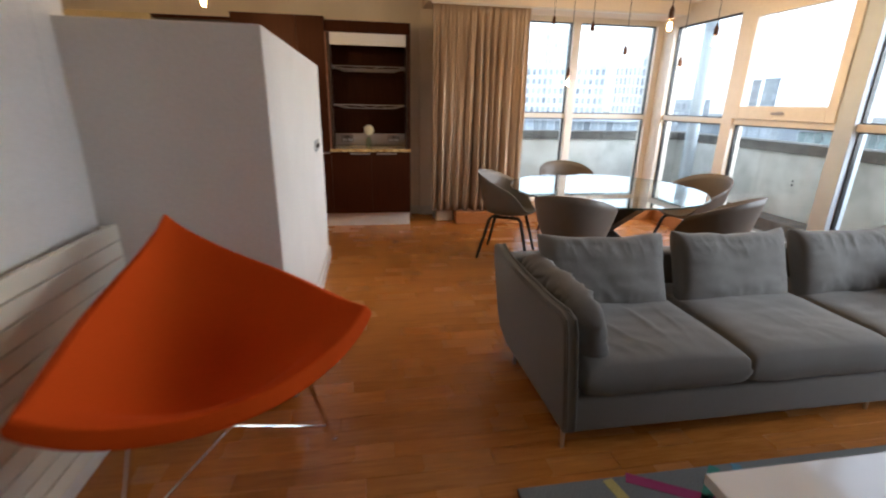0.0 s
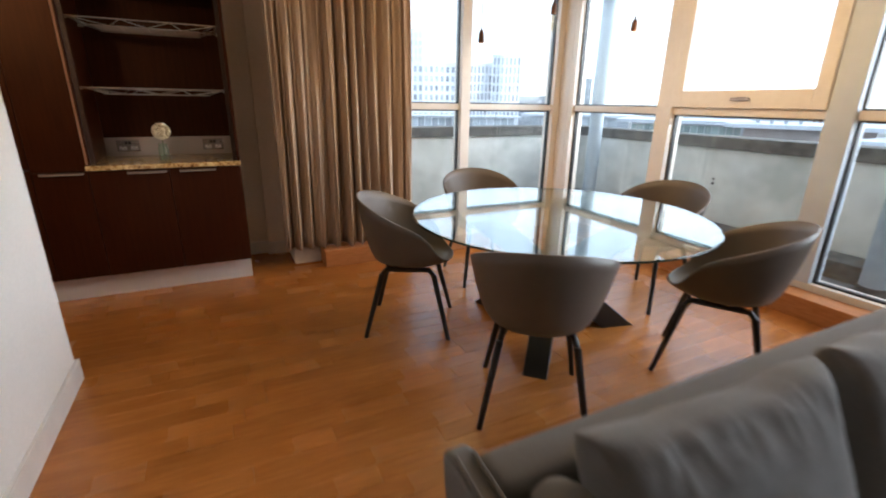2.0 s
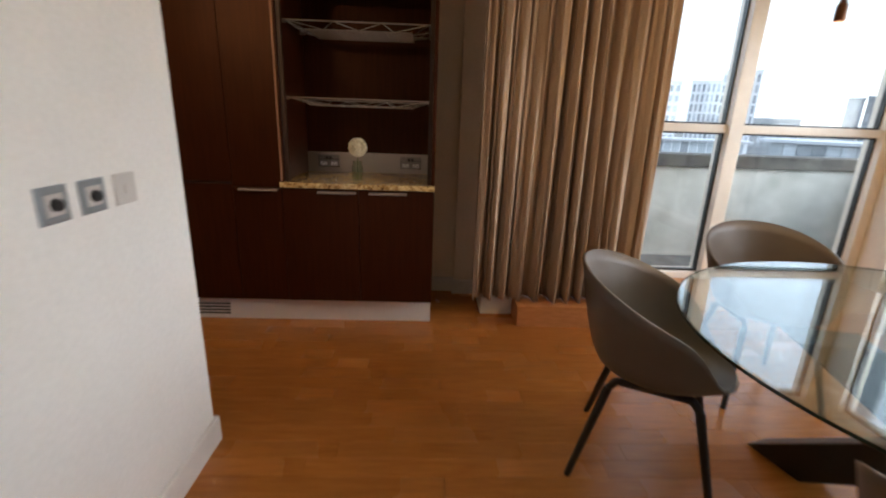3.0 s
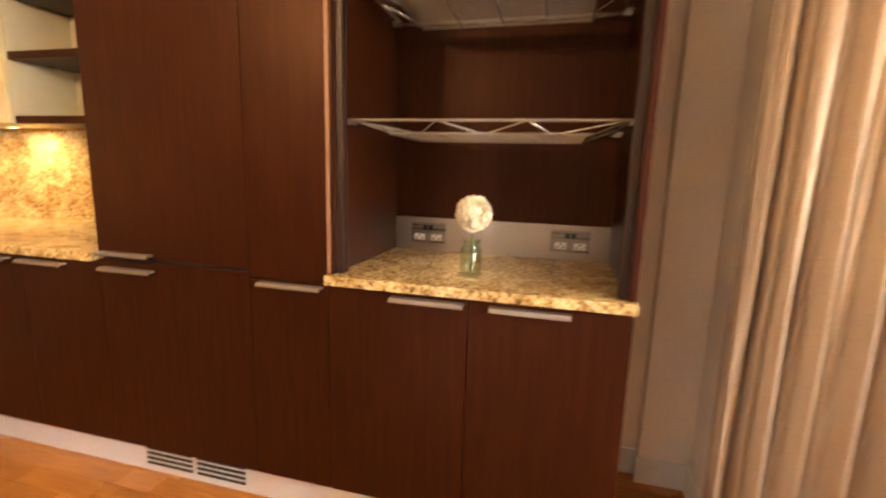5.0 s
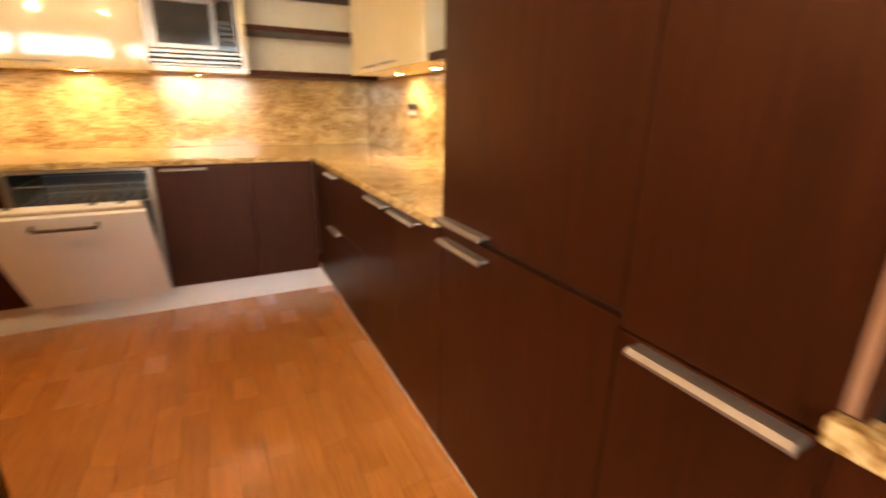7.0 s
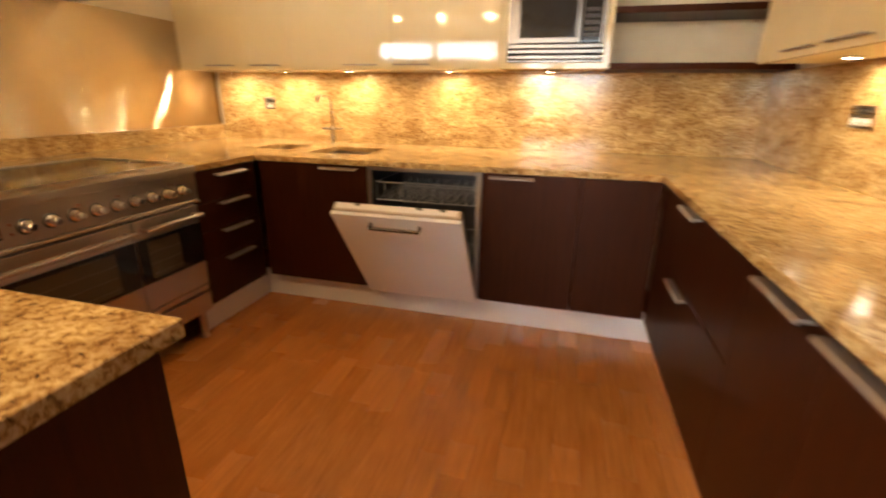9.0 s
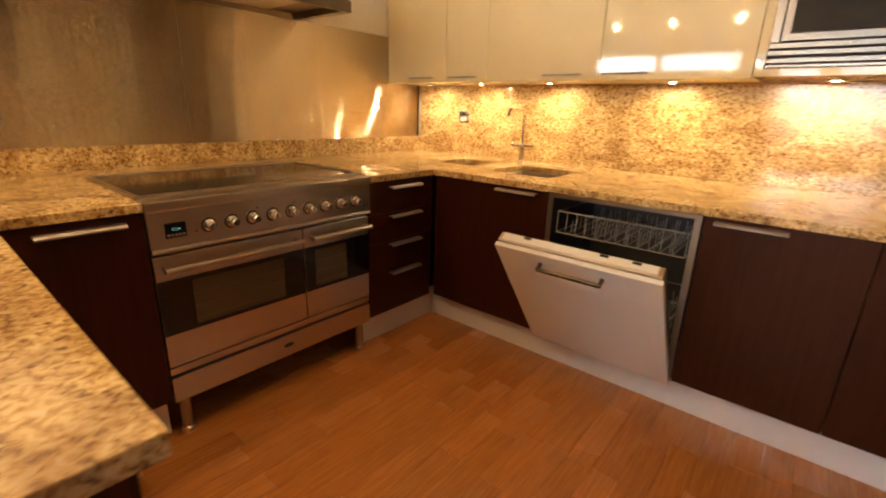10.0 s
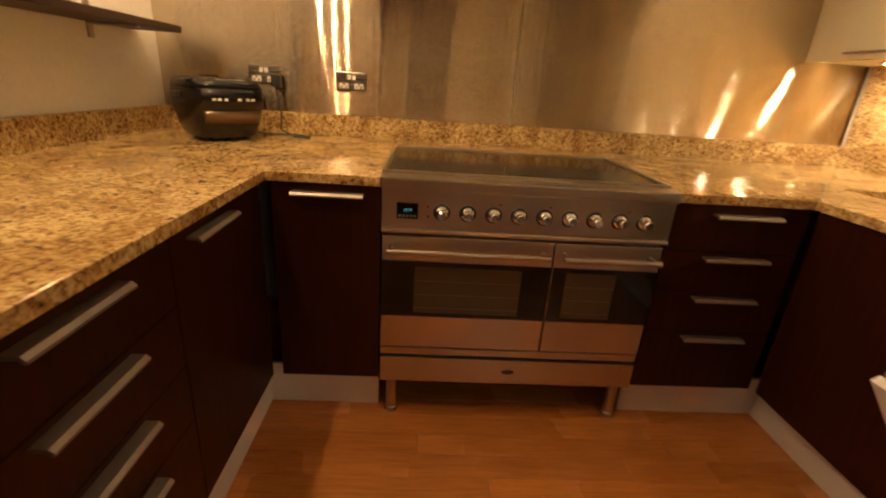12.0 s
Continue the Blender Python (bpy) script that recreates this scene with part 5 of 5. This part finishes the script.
# rug and coffee table
RUG = grained(material("grey_rug", (0.17, 0.18, 0.18), 0.95), (0.14, 0.15, 0.15), (0.21, 0.22, 0.22), size=160, bump=0.4)
rug = thing("rug", "grey woven rug with crossing coloured lines", "rug", pose(0, 0, 0))
part("rug_field", boxed(0.05, -6.0, 0.0, 2.4, -3.99, 0.012, 0.004), RUG, rug)
for a, b, w, colour in (((0.42, -4.0), (0.80, -5.9), 0.022, (0.45, 0.38, 0.13)), ((0.50, -4.0), (2.3, -5.0), 0.025, (0.30, 0.03, 0.12)), ((0.06, -4.8), (0.9, -4.0), 0.02, (0.05, 0.20, 0.16)), ((1.0, -4.0), (0.10, -5.6), 0.018, (0.10, 0.22, 0.30))):
    a, b = Vector(a), Vector(b)
    ang = math.degrees(math.atan2(b.y - a.y, b.x - a.x))
    bm = boxed(0, -w, 0.0122, (b - a).length, w, 0.0145, 0.001)
    s = part("stripe", bm, grained(material("rug_line", colour, 0.95), colour, [c * 1.15 for c in colour], size=120, bump=0.3), rug)
    s.location, s.rotation_euler = (a.x, a.y, 0), (0, 0, radians(ang))
ct = thing("coffee_table", "low gloss white box coffee table on the rug", "table", pose(0.56, -5.265, 0.012))
WHITEG = grained(material("white_gloss_lacquer", (0.78, 0.78, 0.79), 0.1, coat=0.5), (0.77, 0.77, 0.78), (0.79, 0.79, 0.80), size=3)
part("top", boxed(0.0, 0.0, 0.26, 1.25, 0.97, 0.30, 0.004), WHITEG, ct)
part("plinth", boxed(0.03, 0.03, 0.0, 1.22, 0.94, 0.255, 0.003), WHITEG, ct)

# orange shell lounge chair
oc = thing("lounge_chair", "orange wool triangular shell lounge chair on steel legs", "chair", pose(-1.02, -3.87, 0))
tips = [Vector((0.53, 0.015, 0.745)), Vector((-0.26, 0.44, 0.99)), Vector((-0.285, -0.46, 0.725))]
bm = bmesh.new()
res = 34
vg = {}


def shell_point(a, b, c):
    """A bowl hung from three tips; edges sag between them."""
    p = tips[0] * a + tips[1] * b + tips[2] * c
    bowl_d = 27 * a * b * c
    edge = 4 * (a * b + b * c + c * a) - 9 * a * b * c
    out = Vector((p.x, p.y, 0)) - Vector((sum((t.x for t in tips), 0) / 3, sum((t.y for t in tips), 0) / 3, 0))
    sag = 0.5 * edge + 0.5 * bowl_d
    swell = 0.12 * (4 * a * c * (1 - b) ** 2) + 0.06 * (4 * a * b * (1 - c) ** 2) + 0.05 * (4 * b * c * (1 - a) ** 2)
    flat = out.normalized() * swell if out.length > 1e-6 else Vector()
    lip = 0.030 * math.exp(-((b - 0.07) / 0.075) ** 2) * min(1, 5 * a * c)
    z = p.z + lip - 0.23 * bowl_d ** 0.9 - 0.085 * bowl_d ** 4 - 0.125 * 4 * a * c * (1 - b) ** 2 - 0.05 * 4 * (a * b * (1 - c) ** 2 + b * c * (1 - a) ** 2)
    return Vector((p.x, p.y, z)) + flat


for i in range(res + 1):
    for j in range(res + 1 - i):
        a, b = i / res, j / res
        vg[i, j] = bm.verts.new(shell_point(a, b, max(0.0, 1 - a - b)))
for i in range(res):
    for j in range(res - i):
        bm.faces.new((vg[i, j], vg[i + 1, j], vg[i, j + 1]))
        if i + j < res - 1:
            bm.faces.new((vg[i + 1, j], vg[i + 1, j + 1], vg[i, j + 1]))
bmesh.ops.recalc_face_normals(bm, faces=bm.faces)
s = part("seat_shell", bm, ORANGE, oc, smooth=True)
sol = s.modifiers.new("thickness", "SOLIDIFY")
sol.thickness, sol.offset = 0.055, 0
bv = s.modifiers.new("round", "BEVEL")
bv.width, bv.segments, bv.limit_method = 0.026, 4, "ANGLE"
hub = Vector((0.02, 0.03, 0.30))
for foot, topp in (((0.35, 0.265, 0.0), (0.27, 0.13, 0.44)), ((-0.28, -0.24, 0.0), (-0.17, -0.23, 0.47)), ((-0.20, 0.40, 0.0), (-0.14, 0.22, 0.52))):
    bm = bmesh.new()
    chain(bm, [foot, topp], 0.0085, 10)
    f, t2 = Vector(foot), Vector(topp)
    tube(bm, f.lerp(t2, 0.22), hub, 0.006)
    turned(bm, [(0.012, 0.0), (0.012, 0.008), (0.008, 0.012)], 12, Matrix.Translation(f))
    part("leg", bm, CHROME, oc)

# radiator with horizontal panels
rd = thing("radiator", "cream enamel radiator with long horizontal panels", "radiator", pose(-1.62, -4.9, 0))
for k in range(11):
    bm = bmesh.new()
    box(bm, 0.045, 0.0, 0.13 + k * 0.072, 0.072, 1.74, 0.13 + k * 0.072 + 0.067, 0.005)
    part("panel", bm, CREAMRAD, rd)
for y in (0.12, 1.62):
    part("upright", boxed(0.018, y - 0.02, 0.13, 0.0445, y + 0.02, 0.915, 0.004), CREAMRAD, rd)
    part("bracket", boxed(0.0, y - 0.015, 0.86, 0.018, y + 0.015, 0.88), CREAMRAD, rd)
bm = bmesh.new()
turned(bm, [(0.014, 0.0), (0.018, 0.006), (0.018, 0.03), (0.012, 0.036)], 14, Matrix.Translation((0.04, 1.70, 0.917)))
part("valve", bm, CHROME, rd)

# wall switches on the partition
GREYPL = brushed_material("blue_grey_metal_plate", (0.30, 0.33, 0.35), 0.4, (0.05, 3, 3), 0.01)
GREYPL.node_tree.nodes["Principled BSDF"].inputs["Metallic"].default_value = 0.5
PALEPL = material("pale_grey_plastic", (0.52, 0.49, 0.46), 0.4)
for y, kind in ((-1.64, 0), (-1.515, 0), (-1.39, 1)):
    s = thing("wall_switch", "brushed steel wall control plate" if kind == 0 else "plain pale grey wall switch plate", "switch", pose(-0.885, y, 1.097, 0, 0, 90), "partition switches")
    part("plate", boxed(-0.043, -0.007, -0.043, 0.043, 0, 0.043, 0.003), GREYPL if kind == 0 else PALEPL, s)
    if kind == 0:
        part("inset", boxed(-0.025, -0.009, -0.025, 0.025, -0.0068, 0.025, 0.001), PALEPL, s)
        bm = bmesh.new()
        turned(bm, [(0.0, 0.012), (0.012, 0.012), (0.0145, 0.009), (0.0155, 0.0)], 20, pose(0, -0.0088, 0, 90))
        part("button", bm, DARKPL, s, "dark round rotary button")
    else:
        part("rocker", boxed(-0.008, -0.011, -0.014, 0.008, -0.0068, 0.014, 0.002), PALEPL, s)

# ---- terrace and city ----
structure("terrace_floor", boxed(-2, 0.83, -0.15, 12, 3.4, -0.06), DECK, "grey terrace paving", "terrace")
structure("terrace_floor_side", boxed(3.62, -9, -0.15, 6.2, 0.83, -0.06), DECK, "grey terrace paving along the windows", "terrace")
PB, PA = 4.85, 2.0
structure("parapet_north", boxed(-2, PA, -0.06, PB + 0.25, PA + 0.25, 0.90), CONCRETE, "pale rendered terrace parapet", "parapet")
structure("parapet_east", boxed(PB, -9, -0.06, PB + 0.25, PA, 0.90), CONCRETE, "pale rendered terrace parapet with stains", "parapet")
structure("coping_north", boxed(-2, PA - 0.04, 0.902, PB - 0.041, PA + 0.29, 1.03, 0.01), COPING, "dark weathered parapet coping", "coping")
structure("coping_east", boxed(PB - 0.04, -9, 0.902, PB + 0.29, PA + 0.29, 1.03, 0.01), COPING, "dark weathered parapet coping", "coping")
structure("gutter_east", boxed(PB - 0.35, -9, -0.06, PB - 0.02, PA, 0.10, 0.01), COPING, "dark upstand along the parapet foot", "gutter")
PAINTGREY = grained(material("grey_painted_steel", (0.33, 0.37, 0.40), 0.5), (0.31, 0.35, 0.38), (0.36, 0.40, 0.43), size=5)
for x, y in ((4.42, 1.10), (4.32, -2.14)):
    p = thing("steel_column", "tall grey painted round steel column on the terrace", "column", pose(x, y, -0.06))
    bm = bmesh.new()
    tube(bm, (0, 0, 0.02), (0, 0, 4.5), 0.088, sides=28)
    part("shaft", bm, PAINTGREY, p, smooth=False)
    bm = bmesh.new()
    turned(bm, [(0.16, 0.0), (0.16, 0.02), (0.10, 0.024), (0.098, 0.09)], 28)
    part("base_plate", bm, COPING, p)
vent = thing("wall_outlet", "small dark pair of outlets in the parapet", "outlet", pose(PB, -0.36, 0.54))
for dz in (-0.025, 0.025):
    bm = bmesh.new()
    turned(bm, [(0.0, 0.006), (0.014, 0.006), (0.016, 0.0)], 12, pose(0, 0, dz, 0, -90, 0))
    part("cap", bm, DARKPL, vent)
# extend the ground far below to the horizon
structure("ground", boxed(-1500, -1500, -16.2, 1500, 1500, -16.0), DECK, "grey city ground far below the terrace", "ground")
FACADE = grained(material("white_facade", (0.83, 0.84, 0.86), 0.7), (0.80, 0.81, 0.83), (0.86, 0.87, 0.89), size=0.4)
BRICK = grained(material("brown_facade", (0.28, 0.20, 0.17), 0.8), (0.25, 0.18, 0.15), (0.31, 0.22, 0.19), size=0.6)
GREYF = grained(material("grey_facade", (0.36, 0.38, 0.40), 0.7), (0.33, 0.35, 0.37), (0.39, 0.41, 0.43), size=0.5)
FARWIN = grained(material("far_window", (0.42, 0.45, 0.48), 0.25), (0.36, 0.39, 0.42), (0.50, 0.53, 0.56), size=0.35, piece=0.35)
MAUVE = grained(material("mauve_render", (0.36, 0.31, 0.29), 0.9), (0.33, 0.28, 0.26), (0.40, 0.35, 0.33), size=0.8)
ROOFM = grained(material("pale_zinc_roof", (0.50, 0.52, 0.55), 0.5), (0.46, 0.48, 0.51), (0.54, 0.56, 0.59), size=0.6)
# haze over the far tower put into the colour: windows nearly wall-pale
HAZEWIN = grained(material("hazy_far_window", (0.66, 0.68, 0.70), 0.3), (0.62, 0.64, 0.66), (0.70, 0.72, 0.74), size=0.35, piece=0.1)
GREENGL = grained(material("far_green_glazing", (0.42, 0.50, 0.48), 0.2), (0.36, 0.44, 0.42), (0.48, 0.55, 0.53), size=0.8, piece=0.2)


def far_place(bearing, distance):
    a = radians(bearing)
    return pose(distance * math.sin(a), distance * math.cos(a) - 3.6, -16, 0, 0, -bearing)


def tower(b0, b1, distance, height, depth, storeys, bays, mat, label, fins=0.1, pane=(0.27, 0.3), glass=FARWIN):
    """A far block between two bearings (degrees clockwise from north), each window a box of its own."""
    width = 2 * distance * math.tan(radians((b1 - b0) / 2))
    b = thing("apartment_building", label, "building", far_place((b0 + b1) / 2, distance))
    part("wall", boxed(-width / 2, 0, 0, width / 2, depth, height), mat, b)
    part("roof", boxed(-width / 2 - 0.3, -0.3, height, width / 2 + 0.3, depth + 0.3, height + 0.5), mat, b)
    bw, sh = width / bays, 2.75
    shared = None
    for i in range(bays):
        for j in range(storeys):
            if shared is None:
                w = part("window", boxed(-bw * pane[0], -0.12, -sh * pane[1], bw * pane[0], 0.2, sh * pane[1]), glass, b)
                shared = w.data
            else:
                w = new("window", shared)
                w.parent = b
            w.location = (-width / 2 + bw * (i + 0.5), 0, height - sh * (j + 0.6))
    fin = None
    for k in range(bays + 1):
        x = -width / 2 + bw * k
        if fin is None:
            f = part("pilaster", boxed(-bw * fins, -0.4, 0, bw * fins, -0.001, height + 0.3), mat, b)
            fin = f.data
        else:
            f = new("pilaster", fin)
            f.parent = b
        f.location = (x, 0, 0)
    return b


tower(15.0, 27.9, 150, 28.8, 15, 6, 20, FACADE, "pale white apartment block with gridded windows")
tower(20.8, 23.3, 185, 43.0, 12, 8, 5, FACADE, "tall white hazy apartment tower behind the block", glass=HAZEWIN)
tower(28.9, 31.6, 158, 29.4, 14, 6, 6, FACADE, "white apartment wing with tall narrow windows", pane=(0.25, 0.36))
tower(31.6, 34.9, 156, 31.8, 14, 7, 7, FACADE, "white apartment slab with tall narrow windows", pane=(0.25, 0.36))
tower(35.0, 38.8, 170, 19.6, 12, 3, 7, GREYF, "grey city block among low roofs", pane=(0.32, 0.3))
tower(41.9, 43.0, 150, 24.4, 9, 5, 3, GREYF, "slim grey city tower in the distance")
tower(43.3, 44.5, 152, 24.9, 9, 5, 3, GREYF, "slim grey city tower beside another one")
tower(64.3, 65.8, 150, 21.2, 9, 4, 3, BRICK, "brown brick tower in the distance")
tower(56.0, 58.8, 190, 18.6, 9, 1, 6, GREYF, "long grey works building on the skyline")


def low_roof(b0, b1, distance, height, depth, mat, glass, bays, label, over=1.2):
    """A low building with a thin overhanging roof; a strip of tall panes under the eaves where it is glazed."""
    width = 2 * distance * math.tan(radians((b1 - b0) / 2))
    b = thing("roof_building", label, "building", far_place((b0 + b1) / 2, distance))
    part("wall", boxed(-width / 2, 0, 0, width / 2, depth, height), mat, b)
    part("roof", boxed(-width / 2 - over, -over, height, width / 2 + over, depth + over, height + 0.28), ROOFM, b)
    for k in range(bays):
        x = -width / 2 + width * (k + 0.5) / bays
        part("window", boxed(x - width / bays * 0.45, -0.1, height - 2.6, x + width / bays * 0.45, 0.3, height - 0.15), glass, b)
    return b


low_roof(16.0, 34.5, 95, 14.6, 10, FACADE, FARWIN, 22, "low white building under the apartment blocks")
low_roof(36.5, 47.5, 60, 15.9, 10, GREYF, FARWIN, 10, "low grey roofs behind the parapet")
low_roof(47.8, 58.5, 45, 15.95, 8, FACADE, GREENGL, 16, "glazed rooftop pavilion with a thin flat roof")
low_roof(58.7, 69.0, 42, 15.9, 8, MAUVE, FARWIN, 0, "plain mauve building with a thin zinc roof")
low_roof(69.5, 95.0, 36, 15.3, 8, FACADE, FARWIN, 12, "low pale building with a zinc roof behind the parapet")
vents = thing("roof_vents", "row of small roof vents on the zinc roof", "vent", far_place(63.0, 44))
for k in range(4):
    part("vent_pipe", boxed(-2.6 + k * 0.9, 0.0, 16.18, -2.35 + k * 0.9, 0.25, 16.75 + 0.1 * (k % 2)), GREYF, vents)

# ---- floor planks, along x ----
PW, GAP = 0.0955, 0.0004
rnd = random.Random(3)
pieces, rest = [], []
y = -7.38
row = 0
while y < 0.62:
    x = -4.7 + rnd.uniform(-1.1, 0)
    while x < 3.6:
        ln = rnd.choice((0.92, 1.05, 1.18))
        a, b = max(x, -4.5), min(x + ln, 3.4)
        if b - a > 0.03:
            (pieces if -5.2 < y < 0.1 and a < 3.2 and b > -3.7 and (y > -3 and a < 2.2 or y <= -3 and b > -1.2 and a < 1.2) else rest).append((a, b, y))
        x += ln
    y += PW
cache = {}


def plank_mesh(length):
    key = round(length, 3)
    if key not in cache:
        bm = bmesh.new()
        e = 0.0005
        lo = [bm.verts.new(p) for p in ((GAP, GAP, -0.02), (key - GAP, GAP, -0.02), (key - GAP, PW - GAP, -0.02), (GAP, PW - GAP, -0.02))]
        mid = [bm.verts.new((v.co.x, v.co.y, -e)) for v in lo]
        top = [bm.verts.new((min(max(v.co.x, GAP + e), key - GAP - e), min(max(v.co.y, GAP + e), PW - GAP - e), 0.0)) for v in lo]
        for r, q in ((lo, mid), (mid, top)):
            for i in range(4):
                bm.faces.new((r[i], r[(i + 1) % 4], q[(i + 1) % 4], q[i]))
        bm.faces.new(top)
        me = bpy.data.meshes.new("plank")
        bm.to_mesh(me)
        bm.free()
        me.materials.append(FLOOR)
        cache[key] = me
    return cache[key]


rnd.shuffle(pieces)
rest += pieces[300:]
for a, b, y in pieces[:300]:
    p = new("plank", plank_mesh(b - a))
    p.parent, p.location = floor, (a, y, 0)
verts, faces = [], []
e = 0.0005
for a, b, y in rest:
    a, b, c, d = a + GAP, b - GAP, y + GAP, y + PW - GAP
    k = len(verts)
    for i, z in ((0, -0.02), (0, -e), (e, 0.0)):
        verts += [(a + i, c + i, z), (b - i, c + i, z), (b - i, d - i, z), (a + i, d - i, z)]
    for r in (k, k + 4):
        faces += [(r + i, r + (i + 1) % 4, r + 4 + (i + 1) % 4, r + 4 + i) for i in range(4)]
    faces.append((k + 8, k + 9, k + 10, k + 11))
me = bpy.data.meshes.new("planks")
me.from_pydata(verts, [], faces)
me.materials.append(FLOORJ)
planks = tagged(new("planks", me), kind="stuff")
planks.parent = floor
